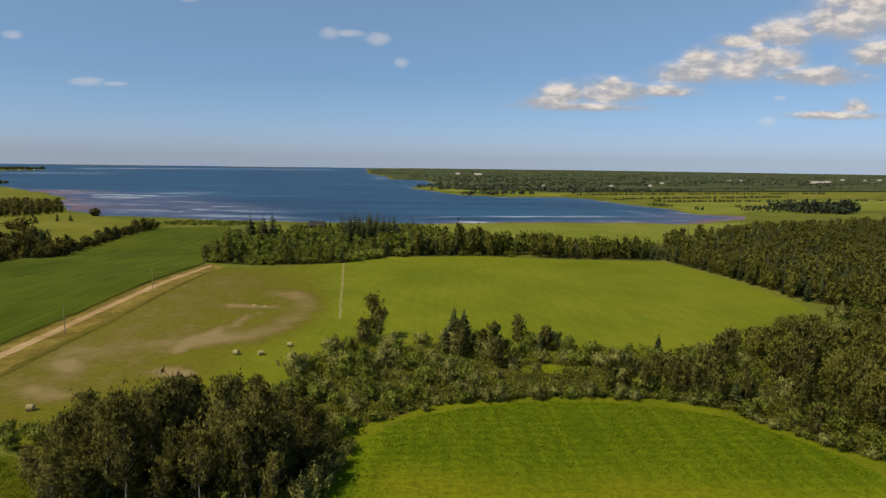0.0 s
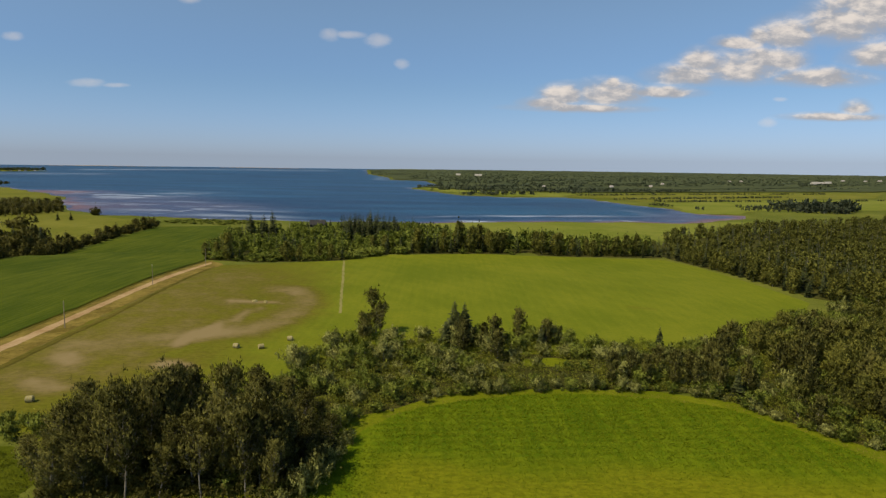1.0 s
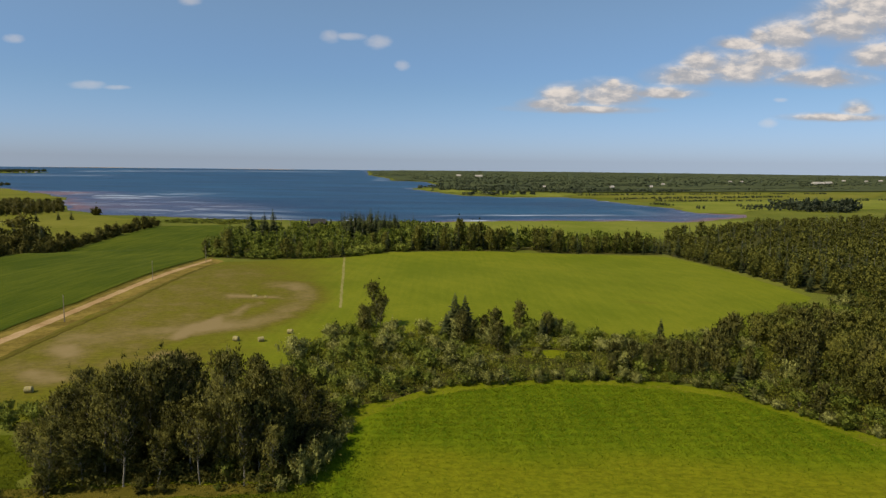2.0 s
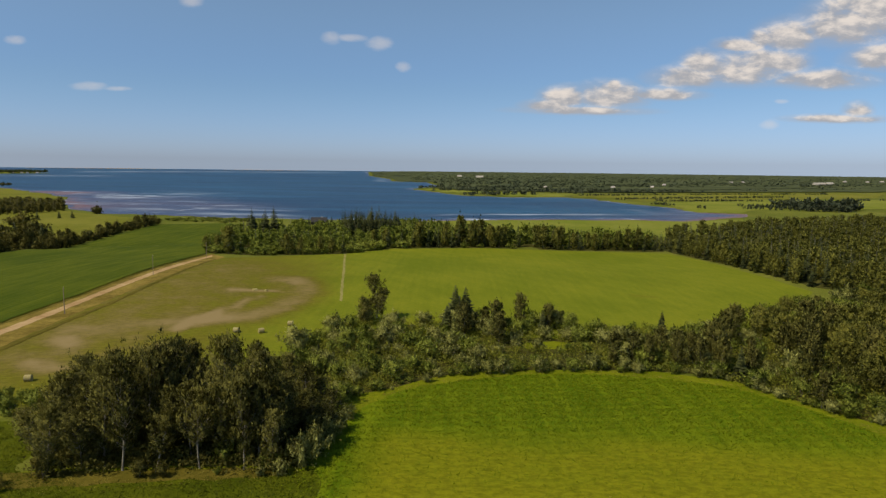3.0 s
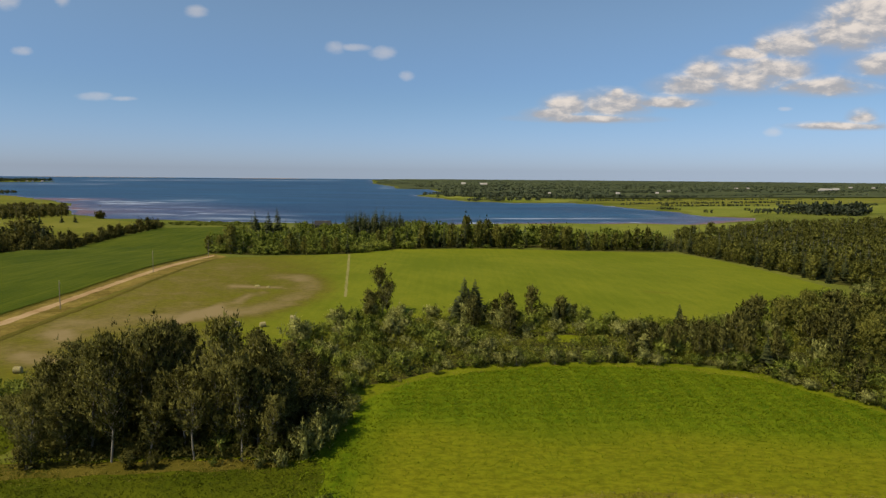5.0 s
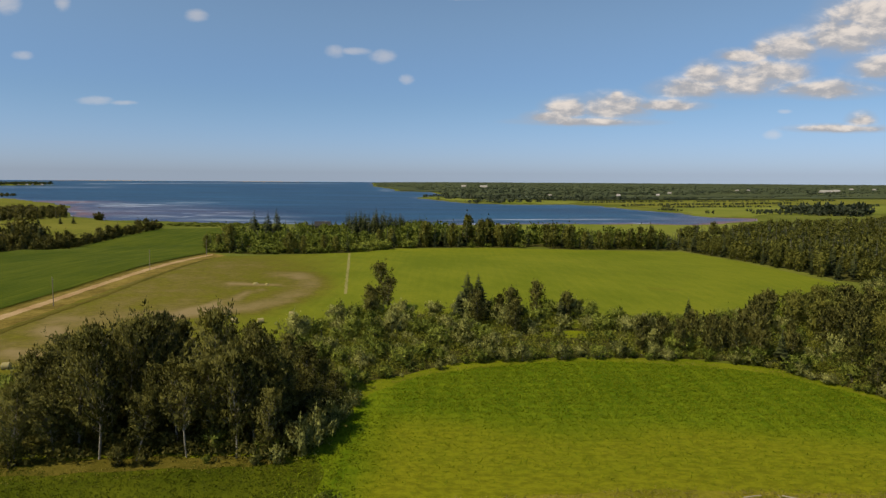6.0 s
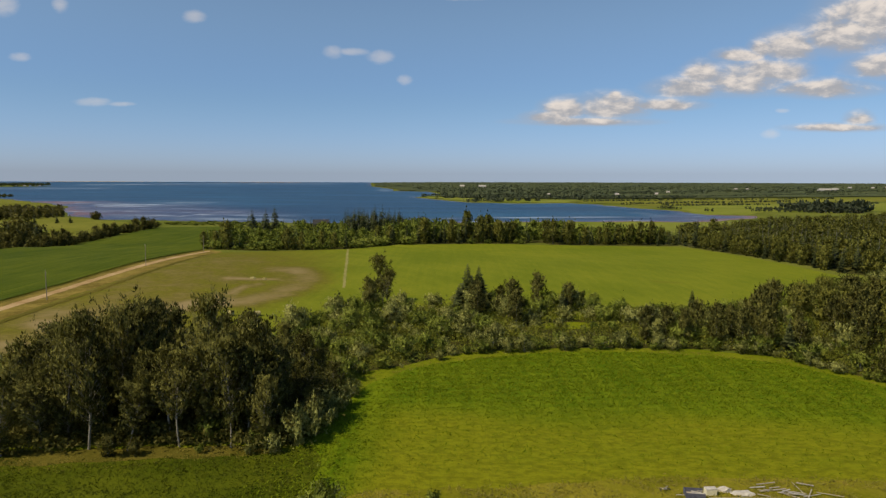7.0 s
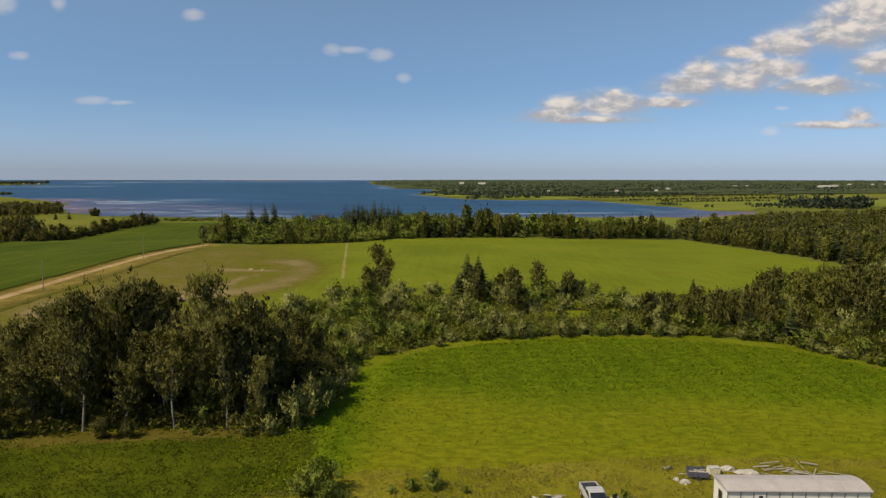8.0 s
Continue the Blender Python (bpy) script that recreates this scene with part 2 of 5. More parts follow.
MAT_MARSH = field_mat("salt marsh grass", (0.116, 0.146, 0.014), (0.200, 0.208, 0.040), patch=0.012, grain=0.2, lift=0.2)
MAT_ROAD = field_mat("sandy dirt", (0.27, 0.17, 0.075), (0.44, 0.32, 0.18), patch=0.1, grain=1.5, lift=0.05)
MAT_TRACK = field_mat("worn verge", (0.10, 0.075, 0.014), (0.25, 0.19, 0.045), patch=0.1, grain=0.8, lift=0.1)
MAT_WATER = water_mat()
MAT_ASPEN = leaf_mat("aspen leaves", (0.030, 0.033, 0.007), (0.160, 0.154, 0.038), 0.30)
MAT_ALDER = leaf_mat("alder leaves", (0.062, 0.088, 0.010), (0.224, 0.256, 0.045), 0.30)
MAT_WILLOW = leaf_mat("willow leaves", (0.084, 0.098, 0.020), (0.298, 0.302, 0.094), 0.30)
MAT_SPRUCE = leaf_mat("spruce needles", (0.026, 0.036, 0.012), (0.078, 0.088, 0.028), 0.2)
MAT_WOODS = leaf_mat("mixed woodland leaves", (0.046, 0.054, 0.010), (0.168, 0.166, 0.032), 0.30)
MAT_UNDER = leaf_mat("undergrowth leaves", (0.090, 0.108, 0.010), (0.215, 0.220, 0.032), 0.4)
MAT_BLADE = leaf_mat("crop leaves", (0.095, 0.148, 0.003), (0.180, 0.222, 0.008), 0.40, 0.2)
MAT_HAYGRASS = leaf_mat("dry grass blades", (0.170, 0.160, 0.022), (0.310, 0.262, 0.060), 0.4, 0.2)
# leaf colour shifted towards blue-grey to imitate haze over the far woods
MAT_HAZED_LEAF = leaf_mat("hazed woodland leaves", (0.036, 0.050, 0.032), (0.082, 0.098, 0.054), 0.3)
MAT_HEDGE = leaf_mat("dark hedge leaves", (0.032, 0.036, 0.008), (0.115, 0.105, 0.022), 0.25)
# blades darkened in colour to match the vignetted grass below
MAT_DIM_TUFT = leaf_mat("grass blades with vignette darkening", (0.050, 0.070, 0.004), (0.110, 0.124, 0.008), 0.4, 0.2)
# brown-green floor, its colour darkened to hold the shade under the trees
MAT_SHADED_FLOOR = field_mat("woodland floor with shade in its colour", (0.035, 0.040, 0.008), (0.085, 0.080, 0.020), patch=0.08, grain=0.9, lift=0.3)
MAT_BIRCH = plain_mat("pale aspen bark", (0.12, 0.105, 0.08), (0.30, 0.275, 0.22), 0.9, scale=2.0, relief=0.5, depth=0.04, stretch=(2, 2, 0.8))
MAT_BARK = plain_mat("grey bark", (0.10, 0.085, 0.065), (0.34, 0.31, 0.26), 0.9, scale=2.0, relief=0.6, depth=0.05, stretch=(3, 3, 0.6))


# ---- ground ----
from mathutils.geometry import delaunay_2d_cdt


def smooth(a, b, v):
    t = np.clip((v - a) / (b - a), 0, 1)
    return t * t * (3 - 2 * t)


BAY = np.array([(-5200, 3700), (-1500, 1700), (-954, 1359), (-767, 1181), (-581, 982), (-542, 883), (-459, 769), (-402, 705), (-369, 678),
                (-283, 649), (-221, 638), (-161, 628), (-82, 628), (-20, 625), (67, 652), (189, 671), (245, 660), (333, 723), (386, 772),
                (331, 797), (320, 887), (282, 1008), (261, 1155), (230, 1208), (121, 1180), (31, 1245), (-40, 1433), (-92, 1622), (-28, 1830), (-48, 2100),
                (-75, 2260), (-205, 2334), (-240, 2639), (-380, 3120), (-520, 4155), (-300, 5400), (-5200, 5400)], float)
SEA = -10.0


def inside(poly, x, y):
    hit = np.zeros(np.shape(x), bool)
    for (x0, y0), (x1, y1) in zip(poly, np.roll(poly, -1, 0)):
        cross = (y0 > y) != (y1 > y)
        hit ^= cross & (x < (x1 - x0) * (y - y0) / ((y1 - y0) or 1e-9) + x0)
    return hit


def border_distance(poly, x, y):
    best = np.full(np.shape(x), 1e9)
    for (x0, y0), (x1, y1) in zip(poly, np.roll(poly, -1, 0)):
        dx, dy = x1 - x0, y1 - y0
        t = np.clip(((x - x0) * dx + (y - y0) * dy) / (dx * dx + dy * dy), 0, 1)
        best = np.minimum(best, np.hypot(x - x0 - t * dx, y - y0 - t * dy))
    return best


def wobble(x, y, size):
    """A smooth uneven field between about -1 and 1."""
    a, b = x / size, y / size
    return (np.sin(a * 1.7 + 1.3 * np.sin(b * 1.1)) + np.sin(b * 2.3 + 1.7 * np.sin(a * 0.9 + 2)) + 0.6 * np.sin(3.1 * a + 2.7 * b)) / 2.6


def rise(r):
    return 30 * smooth(1500, 4930, r)


def shore(x, y):
    """Metres from the water's edge, positive on land."""
    d = border_distance(BAY, x, y)
    d = np.where(inside(BAY, x, y), -d, d)
    return d + wobble(x, y, 28) * np.clip(np.hypot(x, y) / 90, 0, 14)


def height(x, y):
    x, y = np.asarray(x, float), np.asarray(y, float)
    land = (1.6 * np.exp(-((x + 119) / 56) ** 2 - ((y - 219) / 75) ** 2) - 2.75 * smooth(225, 350, y) - 5.4 * smooth(350, 550, y))
    far = np.hypot(x, y)
    d = np.where(far > 380, shore(x, y), 300)
    low = SEA + np.where(d > 0, 2.0 * smooth(0, 60, d) + 0.002 * np.maximum(d - 40, 0), np.maximum(d * 0.06, -4))
    return np.where(far > 380, np.minimum(land + 3.0 * smooth(1500, 4000, far), low), land) + rise(far)


def mesh_from(name, verts, faces, materials=(), wear=None, slots=None, shade=False, foam=None, normals=None):
    """A mesh from arrays of corners and of triangles or quads."""
    me = bpy.data.meshes.new(name)
    verts, faces = np.asarray(verts, np.float32), np.asarray(faces, np.int32)
    n, k = faces.shape
    me.vertices.add(len(verts))
    me.vertices.foreach_set("co", verts.ravel())
    me.loops.add(n * k)
    me.loops.foreach_set("vertex_index", faces.ravel())
    me.polygons.add(n)
    me.polygons.foreach_set("loop_start", np.arange(0, n * k, k, dtype=np.int32))
    for m in materials:
        me.materials.append(m)
    if slots is not None:
        me.polygons.foreach_set("material_index", np.asarray(slots, np.int32))
    me.polygons.foreach_set("use_smooth", np.full(n, shade))
    me.update(calc_edges=True)
    me.validate()
    if wear is not None:
        me.attributes.new("wear", "FLOAT", "POINT").data.foreach_set("value", np.asarray(wear, np.float32))
    if normals is not None:
        me.polygons.foreach_set("use_smooth", np.full(len(me.polygons), True))
        me.normals_split_custom_set_from_vertices([tuple(q) for q in np.asarray(normals, float).tolist()])
    if foam is not None:
        me.attributes.new("foam", "FLOAT", "POINT").data.foreach_set("value", np.asarray(foam, np.float32))
    return me


def polar_grid(radii, angles):
    r, a = np.meshgrid(radii, angles, indexing="ij")
    x, y = (r * np.sin(a)).ravel(), (r * np.cos(a)).ravel()
    i, j = np.meshgrid(np.arange(len(radii) - 1), np.arange(len(angles) - 1), indexing="ij")
    n = len(angles)
    k = (i * n + j).ravel()
    return x, y, np.stack([k, k + 1, k + n + 1, k + n], 1)


def build_ground():
    radii = np.concatenate([[0.001], np.geomspace(6, 4950, 210)])
    front = np.radians(np.arange(-50, 50.01, 0.5))
    back = np.radians(np.linspace(53, 310, 87))
    x, y, faces = polar_grid(radii, np.concatenate([front, back]))
    me = mesh_from("ground", np.stack([x, y, height(x, y)], 1), faces, [MAT_GROUND], shade=True)
    tagged(new("ground", me), "rough green and yellow coastal meadow land", "ground", kind="structure")
    x, y, faces = polar_grid(np.geomspace(560, 4930, 250), np.radians(np.arange(-46, 32, 0.4)))
    d = -shore(x, y)
    wear = 0.4 * np.exp(-np.maximum(d, 0) / 55) + 0.25 * np.exp(-np.maximum(d, 0) / 16) + 0.5 * np.exp(-np.maximum(d, 0) / 20) * smooth(-60, 0, x) * smooth(900, 760, y) + 0.6 * np.exp(-((x + 330) / 190) ** 2 - ((y - 790) / 110) ** 2) * (d > 0)
    wear = wear + 0.45 * np.exp(-((x - 290) / 90) ** 2 - ((y - 740) / 90) ** 2) * (d > 0)
    wear = wear + 1.0 * np.exp(-((x + 715) / 110) ** 2 - ((y - 1165) / 95) ** 2) * (d > 0)
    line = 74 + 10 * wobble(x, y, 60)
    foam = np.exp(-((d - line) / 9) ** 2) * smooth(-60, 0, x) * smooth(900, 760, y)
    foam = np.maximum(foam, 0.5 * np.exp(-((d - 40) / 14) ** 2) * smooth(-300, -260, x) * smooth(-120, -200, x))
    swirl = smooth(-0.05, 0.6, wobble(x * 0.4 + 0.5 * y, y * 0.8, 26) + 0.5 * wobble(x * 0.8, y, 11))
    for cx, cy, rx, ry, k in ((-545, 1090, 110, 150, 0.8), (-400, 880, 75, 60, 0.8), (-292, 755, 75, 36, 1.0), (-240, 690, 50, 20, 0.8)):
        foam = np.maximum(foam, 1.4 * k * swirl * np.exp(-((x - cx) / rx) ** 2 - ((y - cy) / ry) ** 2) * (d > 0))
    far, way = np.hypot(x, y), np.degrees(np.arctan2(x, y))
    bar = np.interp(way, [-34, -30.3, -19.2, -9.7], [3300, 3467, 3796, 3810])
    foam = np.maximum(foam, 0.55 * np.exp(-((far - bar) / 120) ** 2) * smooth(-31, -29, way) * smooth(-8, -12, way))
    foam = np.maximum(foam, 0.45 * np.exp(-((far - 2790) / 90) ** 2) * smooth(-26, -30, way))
    wear = wear + 0.60 * np.exp(-((x + 480) / 210) ** 2 - ((y - 970) / 220) ** 2) * (d > 0)
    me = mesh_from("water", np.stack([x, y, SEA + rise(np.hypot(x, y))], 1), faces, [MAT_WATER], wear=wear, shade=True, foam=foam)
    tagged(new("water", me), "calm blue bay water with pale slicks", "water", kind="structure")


build_ground()


def sheet(name, outline, lift, material, step, label, category, ragged=0.0, wear=None):
    """A field, road or flat laid over the ground within an outline."""
    pts = []
    outline = np.asarray(outline, float)
    for a, b in zip(outline, np.roll(outline, -1, 0)):
        n = max(1, int(np.hypot(*(b - a)) / (step * 0.6)))
        for i in range(n):
            p = a + (b - a) * i / n
            if ragged:
                p = p + ragged * np.array([wobble(p[0], p[1], 2.1 + ragged), wobble(p[1] + 9, p[0], 2.3 + ragged)])
            pts.append(p)
    rim = np.array(pts)
    lo, hi = rim.min(0), rim.max(0)
    gx, gy = np.meshgrid(np.arange(lo[0], hi[0], step), np.arange(lo[1], hi[1], step))
    gx, gy = gx.ravel(), gy.ravel()
    keep = inside(rim, gx, gy) & (border_distance(rim, gx, gy) > step * 0.4)
    allp = np.concatenate([rim, np.stack([gx[keep], gy[keep]], 1)])
    edges = [(i, (i + 1) % len(rim)) for i in range(len(rim))]
    v, _, f, *_ = delaunay_2d_cdt([Vector(p) for p in allp], edges, [], 1, 1e-5)
    v = np.array([tuple(p) for p in v])
    z = height(v[:, 0], v[:, 1]) + lift
    me = mesh_from(name, np.column_stack([v, z]), [t for t in f if len(t) == 3], [material],
                   wear=wear(v[:, 0], v[:, 1]) if wear else None, shade=True)
    if me.polygons[0].normal.z < 0:
        me.flip_normals()
    return tagged(new(name, me), label, category, kind="structure")


def near_line(x, y, line, width):
    best = np.full(x.shape, 1e9)
    line = np.asarray(line, float)
    for (x0, y0), (x1, y1) in zip(line, line[1:]):
        dx, dy = x1 - x0, y1 - y0
        t = np.clip(((x - x0) * dx + (y - y0) * dy) / (dx * dx + dy * dy), 0, 1)
        best = np.minimum(best, np.hypot(x - x0 - t * dx, y - y0 - t * dy))
    return np.exp(-(best / width) ** 2)


def pasture_wear(x, y):
    w = 0.44 * smooth(-30, -84, x) + 0.34 * smooth(-15, -60, x) * smooth(320, 240, y)
    w = w + 0.62 * near_line(x, y, [(-61, 165), (-53, 168), (-46.5, 179), (-44, 198), (-46, 212), (-54, 225)], 7.0)
    w = w + 0.28 * near_line(x, y, [(-90, 150), (-66, 162)], 5)
    w = w + 0.7 * near_line(x, y, [(-68, 203), (-56, 203)], 2.5) + 0.6 * near_line(x, y, [(-67, 152), (-58, 195)], 1.6)
    w = w + 0.55 * near_line(x, y, [(-88, 142), (-84, 137)], 3) + 0.9 * near_line(x, y, [(-62, 138), (-58, 136)], 3) + 0.5 * near_line(x, y, [(-84, 124), (-78, 122)], 3)
    w = w + 0.45 * near_line(x, y, [(62, 205), (68, 203)], 2.5)
    w = w + 0.26 * near_line(x, y, [(40, 293), (67, 255), (76, 222)], 1.3) + 0.22 * near_line(x, y, [(47, 293), (74, 262), (85, 228)], 1.3)
    return w - 0.15 * smooth(130, 110, y)


PASTURE = [(-60, 92), (-79.6, 104), (-97.5, 133), (-101.5, 161), (-102, 191), (-101, 230), (-102, 284), (-76.7, 299), (-50, 317), (-29, 341), (20.7, 350),
           (66, 342), (119, 336), (125, 308), (126.5, 276), (127, 248), (128, 216), (115, 196), (90, 165), (60, 150), (20, 150), (-20, 155), (-36, 130), (-45, 112)]
sheet("pasture", PASTURE, 0.08, MAT_PASTURE, 3.0, "grazed green pasture with bare brown patches", "pasture", 0.5, pasture_wear)
sheet("potato_field", [(-112, 148), (-111, 190), (-114, 258), (-116, 300), (-148, 422), (-185, 545), (-240, 527), (-229, 433), (-215, 347), (-211, 297), (-205, 200), (-170, 130)],
      0.35, MAT_POTATO, 6.0, "dark green row crop in straight rows", "crop field", 0.6)
sheet("verge", [(-97, 118), (-99, 160), (-99.5, 230), (-101, 286), (-112, 303), (-114.5, 299), (-113, 258), (-110.8, 190), (-112, 145), (-118, 128)], 0.12, MAT_TRACK, 3.0,
      "dry worn grass verge beside the dirt road", "verge", 0.8)
sheet("road", [(-102.0, 122), (-104.4, 142), (-104.3, 164), (-104.8, 194), (-105.6, 237), (-107.6, 289), (-110.5, 296), (-109.2, 250), (-107.6, 202), (-107.2, 171), (-107.4, 149), (-105, 122)],
      0.15, MAT_ROAD, 2.0, "pale sandy dirt farm road", "road", 0.25)
sheet("fence_strip", [(-50.8, 315), (-41.2, 252), (-32.0, 190), (-31.2, 190), (-40.2, 252), (-49.8, 315)], 0.10, MAT_DRY, 2.0,
      "pale strip of dry uncut grass along the old fence line", "grass strip", 0.2)
for outline in ([(-97.8, 128), (-98, 155), (-97.4, 178), (-99.4, 230), (-102.4, 278), (-101.4, 278), (-98.2, 230), (-95.8, 178), (-96.2, 155), (-96.0, 128)],
                [(-112, 146), (-111.3, 190), (-113.2, 258), (-115.0, 299), (-113.7, 299), (-111.8, 258), (-109.6, 190), (-110.4, 146)]):
    sheet("verge", outline, 0.16, MAT_DRYEDGE, 1.5, "dark brown grassy ditch beside the dirt road", "verge", 0.35)
CROP = [(-62, 62), (-46, 73.5), (-36, 75), (-20.5, 77.5), (-17, 86), (-15.5, 95), (-13, 104.5), (-8, 111), (-2, 115.5), (6, 119), (16, 122), (31, 123), (45.5, 120.5), (56, 116), (65, 104),
        (72, 90), (78, 72), (40, 73.5), (22, 74), (5, 71.5), (-10, 70), (-14, 68), (-30, 58)]


def crop_wear(x, y):
    return (0.75 * smooth(101, 86, y + 0.05 * x + 3 * wobble(x, y, 14)) + 0.25 * smooth(78, 72, y)) * smooth(-16, -6, x)


sheet("crop_field", CROP, 0.02, MAT_CROP, 2.0, "bright green low forage crop field", "crop field", 0.6, crop_wear)
sheet("field_margin", [(-66, 56), (-46, 71), (-36, 72.5), (-19, 75), (-14.5, 86), (-10.5, 103), (-0.5, 113), (16, 119.5), (31, 120.5), (55, 113.5), (63, 102), (70, 88),
                       (80, 86), (70, 108), (58, 120), (40, 127), (10, 126), (-8, 118), (-17, 108), (-20, 95), (-23, 82), (-50, 80), (-70, 76)], 0.012, MAT_MARGIN, 2.5,
      "uncut yellow-green grass margin round the crop field", "margin", 0.5)
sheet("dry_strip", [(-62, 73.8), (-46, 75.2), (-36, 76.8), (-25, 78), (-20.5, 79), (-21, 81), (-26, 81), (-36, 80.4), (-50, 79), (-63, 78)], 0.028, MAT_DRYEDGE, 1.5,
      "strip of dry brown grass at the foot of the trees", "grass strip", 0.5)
# sheet over the crop's left end, with lens vignetting put into its colour
sheet("rough_grass", [(-95, 58), (-93, 98), (-80, 101), (-61, 90), (-57, 80), (-46, 75.6), (-36, 77.2), (-20.5, 79.4), (-17.5, 82), (-16, 76), (-14.5, 71), (-13, 67.5), (-30, 57)], 0.025, MAT_DIM_GRASS, 1.5,
      "rough grass beside the aspen clump, darkened for lens vignetting", "grass", 2.2)
sheet("yard_grass", [(-30, 59.5), (-14, 70), (-10, 72), (5, 73.5), (22, 76), (40, 75.5), (78, 74), (90, 30), (0, 20), (-40, 35)], 0.012, MAT_YARD, 2.5,
      "long dry grass of an untended yard", "yard", 0.6)
sheet("marsh", [(-30, 560), (10, 500), (50, 430), (100, 430), (180, 480), (300, 570), (340, 690), (250, 650), (190, 658), (67, 640), (-20, 615)], 0.25, MAT_MARSH, 12.0,
      "bright yellow-green salt marsh by the shore", "marsh", 3.0)
for outline, label in (([(300, 800), (370, 800), (440, 860), (620, 900), (1000, 1100), (900, 1250), (560, 1150), (330, 1000), (335, 890)], "flat marsh meadow across the creek"),
                       ([(240, 1235), (300, 1160), (330, 1050), (900, 1330), (1100, 1600), (600, 1500), (300, 1330)], "pale hay meadow behind the marsh"),
                       ([(130, 1215), (220, 1222), (280, 1330), (90, 1400), (-40, 1620), (-65, 1600), (25, 1345)], "yellow marsh edge along the far shore"),
                       ([(-420, 690), (-260, 560), (-250, 470), (-232, 370), (-225, 320), (-420, 420), (-500, 600)], "yellow-green hay meadow behind the hedge"),
                       ([(-950, 1345), (-770, 1165), (-590, 975), (-600, 900), (-900, 1000), (-1150, 1300)], "green meadow on the far headland")):
    sheet("meadow", outline, 0.35, MAT_HAY if "hay" in label or "green" in label else MAT_MARSH, 25.0, label, "meadow", 6.0)


# ---- trees ----
def tube(points, radii, sides=6):
    """A tapered tube along a line: corners and quads."""
    pts = [Vector([float(c) for c in p]) for p in points]
    v, f = [], []
    for i, (p, r) in enumerate(zip(pts, radii)):
        d = (pts[min(i + 1, len(pts) - 1)] - pts[max(i - 1, 0)]).normalized()
        a = d.cross(Vector((0.3, 0.95, 0.1))).normalized()
        b = d.cross(a)
        for k in range(sides):
            t = 2 * math.pi * k / sides
            v.append(tuple(p + float(r) * (math.cos(t) * a + math.sin(t) * b)))
        if i:
            o = (i - 1) * sides
            for k in range(sides):
                f.append((o + k, o + (k + 1) % sides, o + sides + (k + 1) % sides, o + sides + k))
    return v, f


def join(pieces):
    v, f, n = [], [], 0
    for pv, pf in pieces:
        v.append(np.asarray(pv, float).reshape(-1, 3))
        f.append(np.asarray(pf, int).reshape(-1, 4) + n)
        n += len(pv)
    return np.concatenate(v), np.concatenate(f)


def rounded(v, f):
    """Leaves of a crown turned to its outside: their faces, and normals that follow the rounded boughs."""
    tall, wide = v[:, 2].max(), np.abs(v[:, :2]).max()
    p = v.reshape(-1, 3, 3).mean(1)
    q = (p - np.array([0, 0, 0.36 * tall])) / np.array([wide, wide, 0.6 * tall])
    lump = np.stack([np.sin(2.3 * p[:, 0] + 1.9 * np.sin(1.3 * p[:, 2])), np.sin(2.5 * p[:, 1] + 1.7 * np.sin(1.5 * p[:, 2] + 1)), np.sin(2.1 * p[:, 2] + 2 * np.sin(1.1 * p[:, 0] + p[:, 1]))], 1)
    n = q / (np.linalg.norm(q, axis=1, keepdims=True) + 1e-6) + 0.55 * lump + np.array([0, 0, 0.25])
    a, b, c = v[f[:, 0]], v[f[:, 1]], v[f[:, 2]]
    flat = np.cross(b - a, c - a)
    flat /= np.linalg.norm(flat, axis=1, keepdims=True) + 1e-9
    turned = (flat * n).sum(1) < 0
    f = np.where(turned[:, None], f[:, ::-1], f)
    n = n / (np.linalg.norm(n, axis=1, keepdims=True) + 1e-6) + 0.35 * np.where(turned[:, None], -flat, flat)
    n /= np.linalg.norm(n, axis=1, keepdims=True) + 1e-6
    return f, np.repeat(n, 3, axis=0)


def leaf_blades(rng, centres, along, size, slim=0.45):
    """One slim pointed leaf spray a triangle, growing along the given way."""
    n = len(centres)
    along = along / (np.linalg.norm(along, axis=1, keepdims=True) + 1e-9)
    side = np.cross(along, rng.normal(size=(n, 3)))
    side /= np.linalg.norm(side, axis=1, keepdims=True) + 1e-9
    s = (size * rng.uniform(0.6, 1.4, n))[:, None]
    corners = np.stack([centres - side * s * slim * 0.5 - along * s * 0.3, centres + side * s * slim * 0.5 - along * s * 0.3, centres + along * s * 0.7], 1)
    return corners.reshape(-1, 3), np.arange(3 * n).reshape(n, 3)


